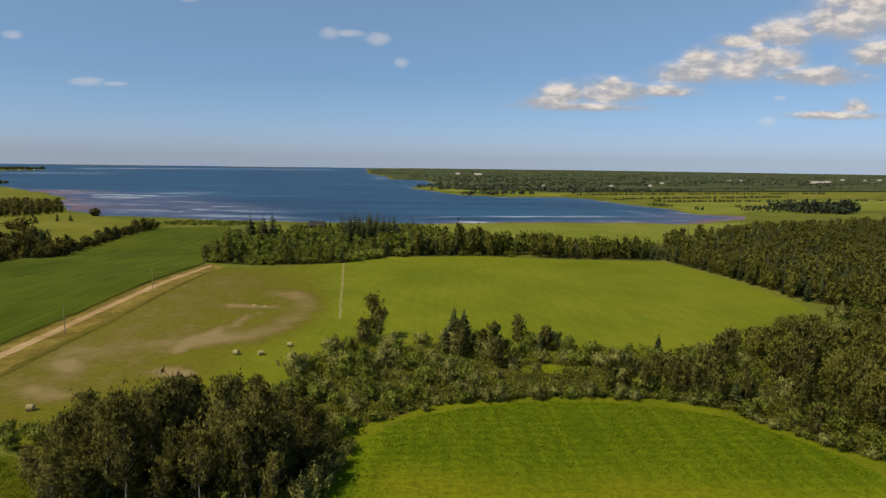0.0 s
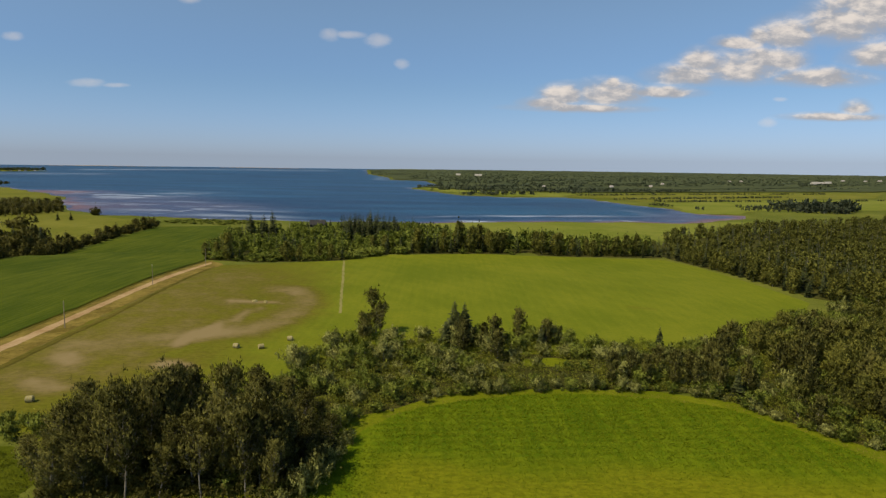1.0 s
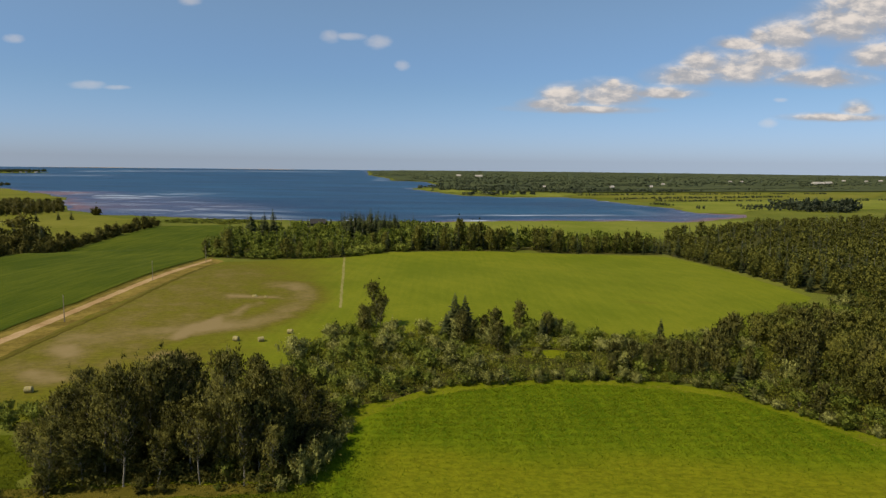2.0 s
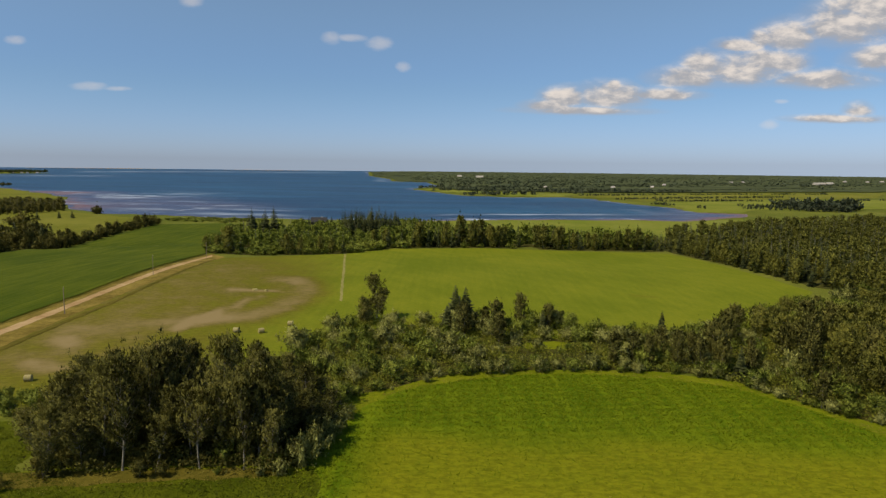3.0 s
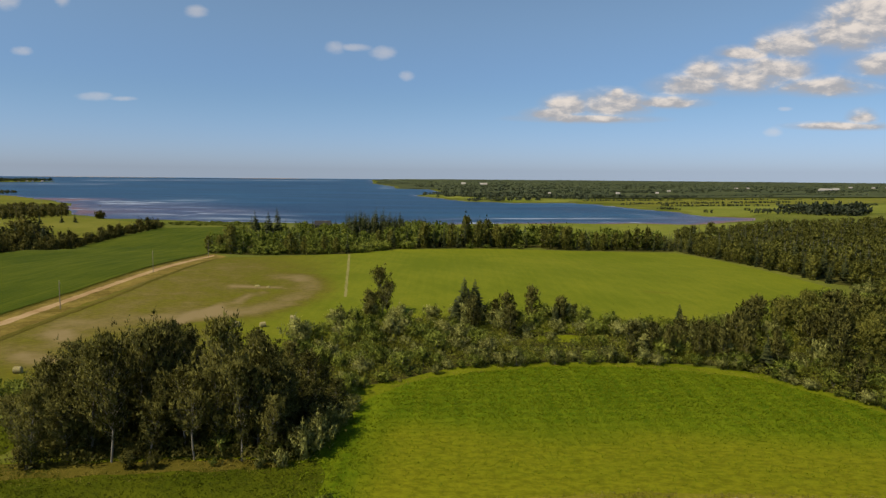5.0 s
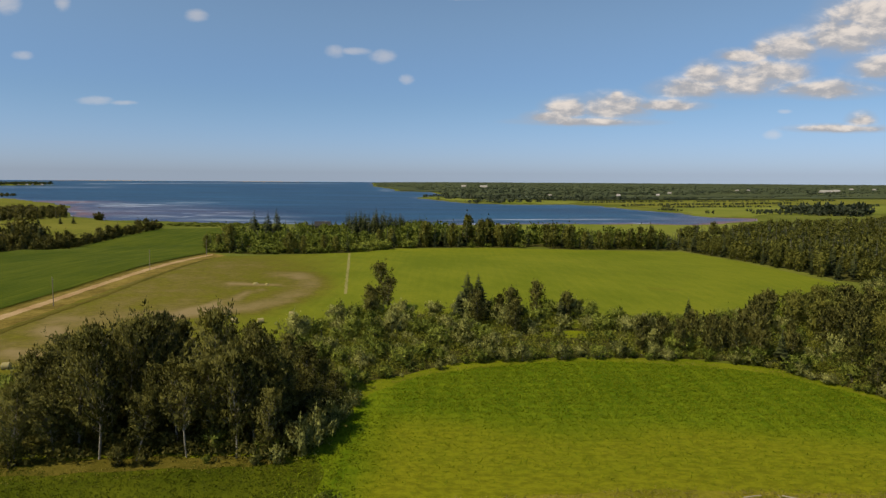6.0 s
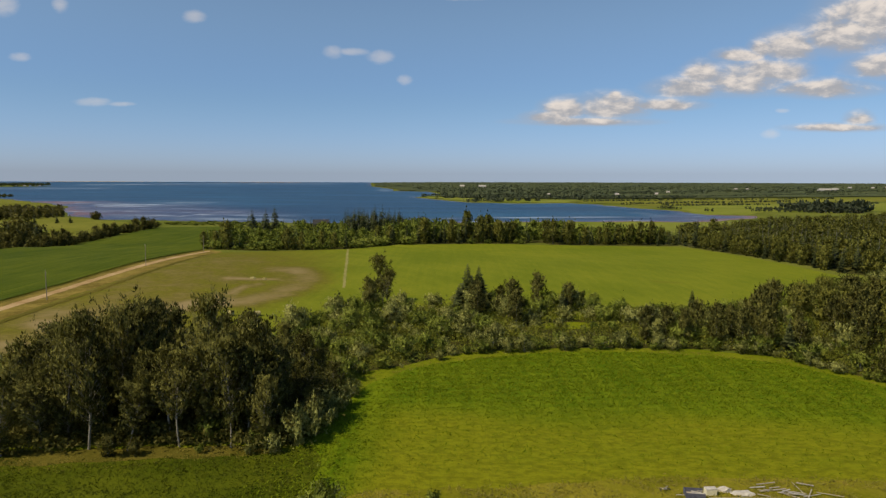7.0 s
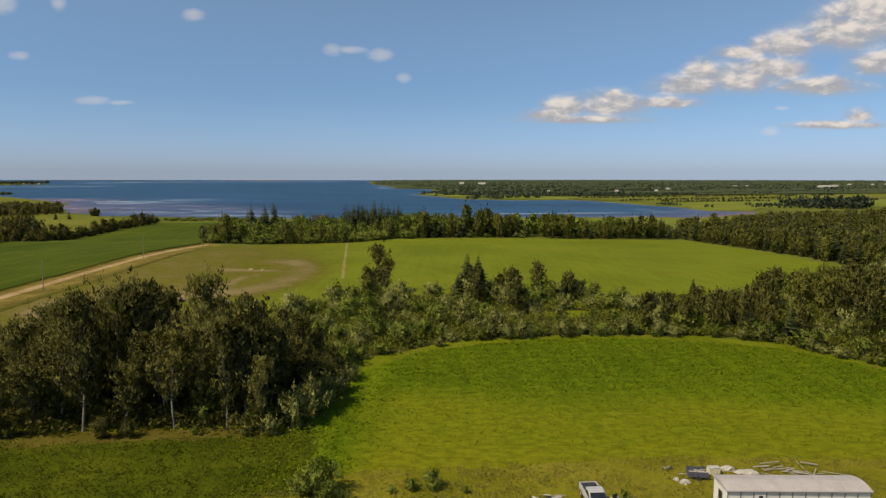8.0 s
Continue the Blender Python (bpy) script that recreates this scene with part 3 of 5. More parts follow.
def broadleaf(seed, tall, wide, base, leaves, size, limbs, upright=0.5, stems=1, tuft=0.5, slim=0.45):
    """Trunk and crown of a broadleaf tree or bush: stems, limbs and leaf sprays in tufts along the limbs."""
    rng = np.random.default_rng(seed)
    wood, tufts = [], []
    rings = 7 if leaves > 2400 else 4 if leaves > 500 else 3
    for s in range(stems):
        lean = rng.normal(0, 0.035, 2) if stems == 1 else rng.normal(0, 0.20, 2)
        h = tall * (1 if s == 0 else rng.uniform(0.65, 0.98))
        start = rng.normal(0, 0.06 * wide * (stems > 1), 2)
        bend = rng.normal(0, 0.02, 2)
        trunk = [(start[0] + lean[0] * h * t + bend[0] * h * math.sin(4 * t), start[1] + lean[1] * h * t + bend[1] * h * math.sin(5 * t), h * t - 0.4 * (t == 0)) for t in np.linspace(0, 1, rings)]
        r0 = 0.0062 * tall / math.sqrt(stems) + 0.025
        wood.append(tube(trunk, [r0 * (1.25 - 1.15 * t) for t in np.linspace(0, 1, rings)], 7 if rings == 7 else 4))
        for k in range(limbs // stems):
            t = base + (0.97 - base) * (k + rng.uniform(0, 1)) / (limbs // stems)
            root = np.array([np.interp(t, np.linspace(0, 1, rings), [p[i] for p in trunk]) for i in range(3)])
            shape = (math.sin(math.pi * min(1, (t - base * 0.6) / (1.06 - base * 0.6)) ** 0.75) ** 0.7)
            reach = wide * shape * rng.uniform(0.55, 1.15)
            turn = 2.4 * k + rng.uniform(-0.6, 0.6) + s
            climb = upright * reach * rng.uniform(0.5, 1.3)
            tip = root + np.array([math.cos(turn) * reach, math.sin(turn) * reach, climb])
            mid = (root + tip) / 2 + np.array([0, 0, -0.12 * reach])
            if leaves > 5000:
                wood.append(tube([root, mid, tip], [r0 * 0.42 * (1.1 - t), r0 * 0.28 * (1.1 - t), 0.008], 3))
            elif k % 2 == 0:
                wood.append(tube([root, tip], [r0 * 0.42 * (1.1 - t), 0.012], 3))
            for q in (0.3, 0.5, 0.7, 0.88, 1.05):
                c = root * (1 - q) + tip * q + rng.normal(0, 0.09 * wide, 3)
                tufts.append((c, tuft * wide * rng.uniform(0.14, 0.36)))
        tufts.append((np.array(trunk[-1]), tuft * wide * 0.35))
    centre = np.array([t[0] for t in tufts])
    spread = np.array([t[1] for t in tufts])
    weight = spread ** 2 / (spread ** 2).sum()
    pick = rng.choice(len(tufts), leaves, p=weight)
    away = rng.normal(size=(leaves, 3))
    away /= np.linalg.norm(away, axis=1, keepdims=True)
    pos = centre[pick] + away * (spread[pick] * np.abs(rng.normal(0, 0.75, leaves)))[:, None] * np.array([1, 1, 1.7])
    pos[:, 2] = np.maximum(pos[:, 2], 0.1)
    outward = away * 0.8 + np.array([0, 0, 0.35 + upright]) + rng.normal(0, 0.4, (leaves, 3))
    return join(wood), leaf_blades(rng, pos, outward, size, slim)


def conifer(seed, tall, wide, levels, boughs, base=0.06):
    """Trunk and needle boughs of a spruce, drooping in uneven whorls."""
    rng = np.random.default_rng(seed)
    wood = [tube([(0, 0, -0.3), (0.02, 0, tall * 0.5), (0, 0.02, tall)], [0.012 * tall + 0.04, 0.008 * tall, 0.015], 6)]
    v = []
    for i in range(levels):
        t = base + (0.985 - base) * (i / (levels - 1)) ** 0.92
        z = tall * t
        reach = wide * ((1 - t) ** 0.85 + 0.03) * rng.uniform(0.78, 1.15)
        for k in range(max(5, int(boughs * (1 - 0.5 * t)))):
            a = rng.uniform(0, 2 * math.pi)
            r = reach * rng.uniform(0.6, 1.2)
            d, s = np.array([math.cos(a), math.sin(a), 0]), np.array([-math.sin(a), math.cos(a), 0])
            w = max(0.16, 0.36 * r)
            up, tip = np.array([0, 0, z]), d * r + np.array([0, 0, z - 0.30 * r + 0.22 * r * t])
            low = d * r * 0.55 + np.array([0, 0, z - 0.26 * r - 0.25 * w])
            v += [up, low + s * w, tip, up, tip, low - s * w]
    v = np.array(v)
    return join(wood), (v, np.arange(len(v)).reshape(-1, 3))


def snag(seed, tall):
    """A bare dead tree."""
    rng = np.random.default_rng(seed)
    wood = [tube([(0, 0, -0.3), (0.1, 0, tall * 0.5), (0, 0.1, tall)], [0.16, 0.1, 0.02], 6)]
    for k in range(16):
        z, a, r = tall * rng.uniform(0.35, 0.95), rng.uniform(0, 6.3), rng.uniform(0.5, 1.6)
        wood.append(tube([(0, 0, z), (math.cos(a) * r * 0.5, math.sin(a) * r * 0.5, z + 0.2 * r), (math.cos(a) * r, math.sin(a) * r, z + 0.7 * r)], [0.05, 0.035, 0.01], 4))
    return join(wood)


class Grove:
    """One kind of tree in a few forms, set out as separate things that share their meshes."""

    def __init__(self, name, forms, leaf, label, category="tree", group=""):
        self.forms, self.protos, self.leaf = forms, {}, leaf
        self.name, self.label, self.category, self.group = name, label, category, group

    def plant(self, rng, x, y, size=1.0, wide=1.0, form=None):
        i = int(rng.integers(len(self.forms))) if form is None else form
        z = float(height(x, y))
        m = Matrix.LocRotScale((x, y, z), Euler((rng.normal(0, 0.03), rng.normal(0, 0.03), rng.uniform(0, 6.28))), (size * wide, size * wide, size))
        if i in self.protos:
            return copy_thing(self.protos[i], m)
        (tv, tf), (cv, cf) = self.forms[i]
        root = tagged(new(self.name), self.label, self.category, self.group)
        for part_name, v, f, mat in (("trunk", tv, tf, MAT_BIRCH if self.name == "aspen_tree" else MAT_BARK), ("crown", cv, cf, self.leaf)):
            f, n = rounded(v, f) if part_name == "crown" else (f, None)
            ob = new(part_name, mesh_from(self.name + "_" + part_name, v, f, [mat], shade=part_name == "trunk", normals=n))
            ob.parent = root
        root.matrix_basis = m
        self.protos[i] = root
        return root


def scatter(rng, poly, gap, count=4000, test=None):
    """Uneven points within an outline, at least gap apart (gap may be a function of x, y)."""
    poly = np.asarray(poly, float)
    lo, hi = poly.min(0), poly.max(0)
    xs, ys = rng.uniform(lo[0], hi[0], count), rng.uniform(lo[1], hi[1], count)
    ok = inside(poly, xs, ys)
    if test is not None:
        ok &= test(xs, ys)
    kept = np.zeros((0, 2))
    for x, y in zip(xs[ok], ys[ok]):
        if not len(kept) or np.min(np.hypot(kept[:, 0] - x, kept[:, 1] - y)) > gap:
            kept = np.vstack([kept, (x, y)])
    return kept


def stand(name, rng, spots, forms, sizes, materials, label, category, needles=99):
    """A wood too large to count, joined into one mesh: crowns in slot 0, trunks in slot 1, conifers (forms from needles on) in slot 2."""
    vs, fs, slots, ns, n = [], [], [], [], 0
    shaped = [(form[0], (form[1][0], *rounded(*form[1]))) for form in forms]
    for (x, y), s in zip(spots, sizes):
        pick = int(rng.integers(len(forms)))
        (tv, tf), (cv, cf, cn) = shaped[pick]
        a = rng.uniform(0, 6.28)
        turn = np.array([[math.cos(a), -math.sin(a), 0], [math.sin(a), math.cos(a), 0], [0, 0, 1]]) * s
        for v, f, slot, way in ((cv, cf, 2 if pick >= needles else 0, cn), (tv, tf, 1, np.zeros_like(tv))):
            if len(v) == 0:
                continue
            ns.append(way @ turn.T / s)
            vs.append(v @ turn.T + np.array([x, y, float(height(x, y))]))
            f = np.concatenate([f[:, :3], f[:, [0, 2, 3]]]) if f.shape[1] == 4 else f
            fs.append(f + n)
            slots.append(np.full(len(f), slot))
            n += len(v)
    me = mesh_from(name, np.concatenate(vs), np.concatenate(fs), materials, slots=np.concatenate(slots), normals=np.concatenate(ns))
    return tagged(new(name, me), label, category, kind="stuff")


rng = np.random.default_rng(7)
aspen_big = Grove("aspen_tree", [broadleaf(11 + i, 14 + 0.6 * i, 2.3 + 0.12 * i, 0.12 + 0.06 * i, 5100, 0.41, 84, 1.5, 1, 0.52, 0.36) for i in range(4)], MAT_ASPEN,
                  "tall grey-green aspen with slender pale trunk", group="aspen clump")
willow = Grove("willow_bush", [broadleaf(31 + i, 3.6, 2.3, 0.05, 1700, 0.44, 30, 0.6, 5, 0.7) for i in range(3)], MAT_WILLOW, "silvery grey-green willow bush", "bush", "hedgerow bushes")
alder = Grove("alder_bush", [broadleaf(41 + i, 4.6, 2.4, 0.06, 1650, 0.49, 32, 0.6, 4, 0.7) for i in range(3)], MAT_ALDER, "dense green alder bush of the hedgerow", "bush", "hedgerow bushes")
aspen_mid = Grove("aspen_tree", [broadleaf(51 + i, 8.5, 2.1, 0.14, 2450, 0.48, 40, 0.8, 1, 0.66) for i in range(3)], MAT_ASPEN, "young aspen with open leafy crown", group="hedgerow trees")
maple_mid = Grove("maple_tree", [broadleaf(61 + i, 7.2, 2.9, 0.10, 2800, 0.48, 40, 0.5, 1, 0.7) for i in range(3)], MAT_ALDER, "round green maple of the hedgerow", group="hedgerow trees")
maple_dark = Grove("maple_tree", maple_mid.forms, MAT_WOODS, "dark olive maple in the dense end of the hedgerow", group="hedgerow trees")
spruce = Grove("spruce_tree", [conifer(71 + i, 9.0, 2.3, 30, 18) for i in range(3)], MAT_SPRUCE, "dark green pointed spruce", group="spruces")

scrub = Grove("hawthorn_bush", alder.forms, MAT_HEDGE, "dark scrub bush in rough grass beside the aspens", "bush", "scrub bushes")

# the clump of aspens beside the crop field
CLUMP = [(-51.5, 77.5), (-41, 79), (-32, 80), (-25, 79.5), (-20, 80.5), (-17.8, 85), (-16.8, 92), (-16.5, 99), (-22, 103), (-34, 104), (-46, 101), (-60, 96), (-61, 89), (-56, 82)]
for x, y in scatter(rng, CLUMP, 2.75, 1500):
    tall = np.interp(x, [-62, -57, -54, -48, -43.5, -40, -36, -34, -31, -28.5, -25, -21, -18, -16], [9.5, 12.5, 13.7, 14.8, 17, 18.2, 17, 15.7, 17.6, 16.5, 15.2, 9.5, 6.0, 4.5])
    tall *= rng.uniform(0.70, 1.0) * (1 - 0.10 * float(smooth(90, 103, y)))
    aspen_big.plant(rng, x, y, tall / 14.9, rng.uniform(0.95, 1.25) * (15.0 / tall) ** 0.4)
for x, y, tall in ((-40.2, 86.5, 18.4), (-41.8, 88, 17.4), (-31.0, 86, 18.2), (-29.6, 87.5, 17.0), (-25.1, 82.5, 17.6), (-26.8, 84, 16.8), (-22.6, 84.5, 14.0), (-20.4, 90, 11.5), (-53.8, 86, 14.0), (-46, 86, 15.6), (-36.6, 87, 17.0)):
    aspen_big.plant(rng, x, y, tall / 14.9, 1.05)
for x, y in scatter(rng, [(-52, 75.5), (-45, 76), (-32, 78.5), (-20, 79.5), (-16.5, 88), (-15.5, 104), (-18, 108), (-22, 100), (-22, 84), (-32, 82), (-52, 79.5)], 2.6, 400):
    if x > -31 or rng.random() < 0.4:
        (willow if x > -26 and rng.random() < 0.6 else alder if x > -34 else scrub).plant(rng, x, y, rng.uniform(0.3, 0.8), 1.1)
for x, y, s in ((-23.8, 78.6, 0.8), (-21.0, 79.2, 1.35), (-18.9, 81.4, 1.1), (-17.6, 84.5, 1.0), (-18.6, 86.5, 1.7), (-16.6, 89, 0.9), (-15.9, 93.5, 0.9), (-15.4, 98, 0.8)):
    willow.plant(rng, x, y, s, 0.9)
for x, y in scatter(rng, [(-95, 92), (-72, 94), (-66, 98), (-70, 104), (-92, 104)], 3.2, 300):
    alder.plant(rng, x, y, rng.uniform(0.6, 1.0))

for x, y, s in ((-55.5, 73.2, 0.5), (-57.2, 74.6, 0.65), (-59.5, 74, 0.6), (-54.6, 71.6, 0.35), (-61.5, 75.5, 0.7), (-58.5, 72, 0.5), (-63, 79, 0.5)):
    scrub.plant(rng, x, y, s, 1.2)

# the overgrown hedgerow belt between the crop field and the pasture
BELT = [(-17, 108), (-8.3, 114.5), (-2, 119.5), (6, 124), (26, 126), (49, 125.5), (58, 119), (67, 105.5), (74, 98), (92, 84), (130, 100), (160, 187), (134, 203), (112, 190),
        (86, 166), (60, 159), (20, 162), (-10, 164), (-26, 165), (-31, 148), (-33, 133), (-37, 119), (-29, 107)]
GLADE = [(19, 141), (25, 140), (30, 141), (31, 146), (26, 148), (20, 146)]
for x, y in scatter(rng, BELT, 2.85, 3400, lambda a, b: ~inside(np.array(GLADE, float), a, b) & (a < 0.76 * b + 6)):
    d = float(border_distance(np.array(BELT, float), np.array([x]), np.array([y]))[0])
    dense = float(smooth(54, 88, x)) * (1 - 0.6 * float(smooth(148, 170, y)))
    k = rng.random()
    shrubs = 0.46 * (1 - 0.75 * dense)
    alders = shrubs + 0.45 * (1 - 0.5 * dense)
    maples = alders + 0.03 + 0.30 * dense
    if (d < 4 and y < 130 and k < 0.75) or (8 < x < 40 and 124 < y < 140):
        (willow if rng.random() < 0.5 else alder).plant(rng, x, y, rng.uniform(0.45, 0.8) if x < 40 else rng.uniform(0.5, 0.95), 1.15)
    elif k < shrubs:
        willow.plant(rng, x, y, rng.uniform(0.7, 1.3) + 0.10 * float(smooth(146, 158, y)), 1.1)
    elif k < alders:
        alder.plant(rng, x, y, rng.uniform(0.65, 1.25) + 0.05 * float(smooth(146, 158, y)), 1.1)
    elif k < maples:
        (maple_dark if rng.random() < 1.2 * dense else maple_mid).plant(rng, x, y, rng.uniform(0.5, 0.8) + 0.50 * dense)
    elif k < 0.97:
        aspen_mid.plant(rng, x, y, rng.uniform(0.6, 0.95) + 0.28 * dense)
    else:
        spruce.plant(rng, x, y, rng.uniform(0.5, 0.85) + 0.2 * dense)
for x, y in scatter(rng, [(34, 127.5), (50, 127), (60, 121), (66, 125), (58, 134), (38, 133)], 4.0, 400):
    aspen_mid.plant(rng, x, y, rng.uniform(0.70, 1.08), 0.9)
for x, y, s in ((10.8, 152, 0.95), (12.6, 154, 0.85), (27, 158, 0.7), (66, 142, 1.25)):
    aspen_mid.plant(rng, x, y, s, 1.0)
EDGE = [(-16.5, 105), (-15, 108), (-8.3, 113), (-2, 117.5), (6, 121.5), (26, 124.2), (49, 123.5), (58, 117), (67, 103.5), (74, 95)]
for (x0, y0), (x1, y1) in zip(EDGE, EDGE[1:]):
    n = int(math.hypot(x1 - x0, y1 - y0) / 2.3)
    for i in range(n):
        x, y = x0 + (x1 - x0) * (i + rng.uniform(0, 0.7)) / n, y0 + (y1 - y0) * (i + rng.uniform(0, 0.7)) / n + rng.uniform(0.4, 2.2)
        (willow if rng.random() < 0.55 else alder).plant(rng, x, y, rng.uniform(0.35, 0.8), rng.uniform(1.0, 1.35))
for x, y, s in ((-18.2, 168, 0.88), (-16.6, 166.5, 0.62), (-19.8, 166.5, 0.5)):
    aspen_big.plant(rng, x, y, s, 1.35)
for x, y, s in ((2.7, 158, 1.48), (6.0, 158.5, 1.62), (1.2, 155, 1.05), (4.4, 156, 1.15)):
    spruce.plant(rng, x, y, s, 1.35)

# woodlot, hedge and the wood beyond the pasture
far_alder = Grove("alder_bush", [broadleaf(141 + i, 5.0, 3.0, 0.04, 900, 0.62, 24, 0.4, 3, 0.8, 0.8) for i in range(3)], MAT_ALDER, "dense green bush at the wood's edge", "bush", "wood edge bushes")
far_maple = Grove("maple_tree", [broadleaf(151 + i, 9.0, 2.8, 0.06, 1100, 0.66, 30, 0.5, 1, 0.8, 0.8) for i in range(3)], MAT_WOODS, "leafy woodland tree with olive-green crown", group="woodlot trees")
far_spruce = Grove("spruce_tree", [conifer(161 + i, 10.4, 2.3, 22, 14) for i in range(3)], MAT_SPRUCE, "dark pointed spruce of the woodlot", group="woodlot spruces")
hedge_bush = Grove("hawthorn_bush", far_alder.forms, MAT_HEDGE, "dark thick hedge bush along the crop field", "bush", "field hedge")
hedge_tree = Grove("maple_tree", far_maple.forms, MAT_HEDGE, "dark round tree in the field hedge", group="field hedge trees")
LOT = [(-117, 306), (-89, 299), (-52, 314), (-29, 345), (20, 352), (40, 350), (43, 358), (50, 358), (53, 347), (66, 345), (120, 343), (130, 400), (60, 405), (20, 440), (-30, 500), (-110, 510), (-160, 470), (-140, 380)]
LOT_FRONT = [(-117, 306), (-89, 299), (-52, 314), (-29, 345), (20, 352), (40, 350), (43, 358), (50, 358), (53, 347), (66, 345), (120, 343), (121, 353), (66, 356), (20, 364), (-34, 358), (-56, 327), (-89, 312), (-122, 320)]
light_forms = [broadleaf(171 + i, 7.4, 3.0, 0.08, 330, 1.02, 16, 0.45, 1, 0.85, 0.85) for i in range(3)]
light_spruce = [conifer(181 + i, 10.6, 2.1, 14, 9) for i in range(2)]
def lot_scale(x, y):
    """The woodlot's uneven height: tall spruces at two places, low bushes before them."""
    return np.minimum(1.35, np.interp(x / y * 400, [-150, -42, -24, 45, 60, 120], [0.80, 0.85, 1.25, 1.30, 1.15, 1.0]) * (1 + 0.34 * wobble(np.asarray(x, float), np.asarray(y, float), 11)))


for x, y in scatter(rng, LOT_FRONT, 3.9, 2600):
    k, grown = rng.random(), float(smooth(-34, -10, x))
    if k < 0.75 - 0.63 * grown:
        far_alder.plant(rng, x, y, rng.uniform(0.5, 1.15), 1.35)
    elif k < 0.84 - 0.30 * grown:
        far_spruce.plant(rng, x, y, rng.uniform(0.75, 1.1) * float(lot_scale(x, y)), 0.85)
    else:
        far_maple.plant(rng, x, y, rng.uniform(0.70, 1.1) * float(lot_scale(x, y)), 0.9)
spots = scatter(rng, LOT, 5.4, 5000, lambda a, b: ~inside(np.array(LOT_FRONT, float), a, b))
sizes = rng.uniform(0.8, 1.15, len(spots)) * lot_scale(spots[:, 0], spots[:, 1])
stand("woodlot", rng, spots, light_forms * 2 + light_spruce, sizes, [MAT_ALDER, MAT_BARK, MAT_SPRUCE], "dense woodlot of spruce and broadleaf trees behind the pasture", "wood", 6)
for x, y in scatter(rng, [(-77, 455), (-64, 440), (-30, 440), (-34, 462), (-70, 478)], 3.7, 500):
    far_spruce.plant(rng, x, y, rng.uniform(1.25, 1.85), 1.2)
for x, y, s in ((-139, 452, 1.55), (-128, 449, 1.85), (-124, 455, 1.6), (-133, 458, 1.4), (-121, 447, 1.7), (-143, 458, 1.2), (-104, 372, 1.0), (-88, 345, 1.0), (-85, 352, 0.9), (-66, 380, 1.15)):
    far_spruce.plant(rng, x, y, s * 1.05, 1.4)
for x, y in scatter(rng, [(-222, 285), (-215, 285), (-219, 350), (-232, 440), (-243, 535), (-252, 540), (-240, 440), (-227, 350)], 3.5, 1400):
    (hedge_bush if rng.random() < 0.8 else hedge_tree).plant(rng, x, y, rng.uniform(0.75, 1.15))

WOOD = [(122, 345), (131, 285), (134, 225), (160, 195), (175, 190), (420, 480), (620, 700), (480, 690), (300, 600), (190, 520), (133, 400)]
WOOD_FRONT = [(122, 345), (128, 308), (130, 285), (131, 225), (150, 205), (175, 190), (200, 225), (160, 250), (148, 290), (135, 350)]
wood_maple = Grove("maple_tree", far_maple.forms, MAT_WOODS, "olive-green woodland tree at the pasture edge", group="wood edge trees")
for x, y in scatter(rng, WOOD_FRONT, 4.2, 2600, lambda a, b: a < 0.78 * b + 14):
    (wood_maple if rng.random() < 0.72 else far_spruce).plant(rng, x, y, rng.uniform(0.6, 1.1))
spots = scatter(rng, WOOD, 5.8, 6500, lambda a, b: (a < 0.76 * b + 16) & ~inside(np.array(WOOD_FRONT, float), a, b))
stand("mixed_wood", rng, spots, light_forms + light_spruce, rng.uniform(0.65, 1.15, len(spots)), [MAT_WOODS, MAT_BARK, MAT_SPRUCE], "wide mixed wood of spruce and olive-green broadleaf trees", "wood", 3)
for outline, label in ((LOT, "leaf-strewn woodlot floor, coloured dark for the shade under the trees"), (WOOD, "floor under the mixed wood, coloured dark for tree shade"), (BELT, "weedy hedgerow floor with bush shade put into its colour")):
    sheet("woodland_floor", outline, 0.10 if outline is not BELT else 0.03, MAT_SHADED_FLOOR, 5.0, label, "woodland floor", 0.8)

sheet("glade", GLADE, 0.05, MAT_MARGIN, 2.0, "small sunlit grassy glade in the hedgerow", "glade", 0.8)
sheet("far_woodland", [(-50, 1660), (60, 1480), (300, 1420), (700, 1560), (1200, 1700), (2000, 1500), (3600, 2000), (3300, 3200), (2000, 4200), (0, 4700), (-497, 4150), (-355, 3120), (-222, 2640), (-190, 2352), (-60, 2275), (-30, 2110), (-8, 1830)], 2.0, MAT_HAZED_LAND, 70.0,
      "distant dark green wooded land, its colour greyed for haze", "woodland", 12.0)
for outline in ([(350, 1690), (620, 1760), (640, 1790), (380, 1730)], [(560, 1900), (900, 2010), (930, 2060), (590, 1950)], [(1000, 2150), (1500, 2190), (1480, 2240), (1040, 2220)], [(180, 1560), (260, 1570), (270, 1620), (190, 1600)],
                [(1500, 2480), (1800, 2500), (1760, 2540), (1520, 2520)], [(900, 1830), (1250, 1900), (1220, 1950), (920, 1890)]):
    sheet("meadow", outline, 0.9, MAT_MARSH, 30.0, "small pale hay meadow among the far woods", "meadow", 4.0)

# far shore: belts of trees, thickets, houses' trees up to the skyline
def tiny(seed, tall, wide, n, size):
    r = np.random.default_rng(seed)
    away = r.normal(size=(n, 3))
    away /= np.linalg.norm(away, axis=1, keepdims=True)
    pos = away * np.array([wide, wide, tall * 0.45]) * r.uniform(0.6, 1, n)[:, None] + np.array([0, 0, tall * 0.5])
    return (np.zeros((0, 3)), np.zeros((0, 3), int)), leaf_blades(r, pos, away + np.array([0, 0, 0.6]), size, 0.7)


tiny_forms = [tiny(201 + i, 7.5, 5.5, 18, 4.4) for i in range(4)] + [conifer(211, 11, 3.0, 5, 5)]


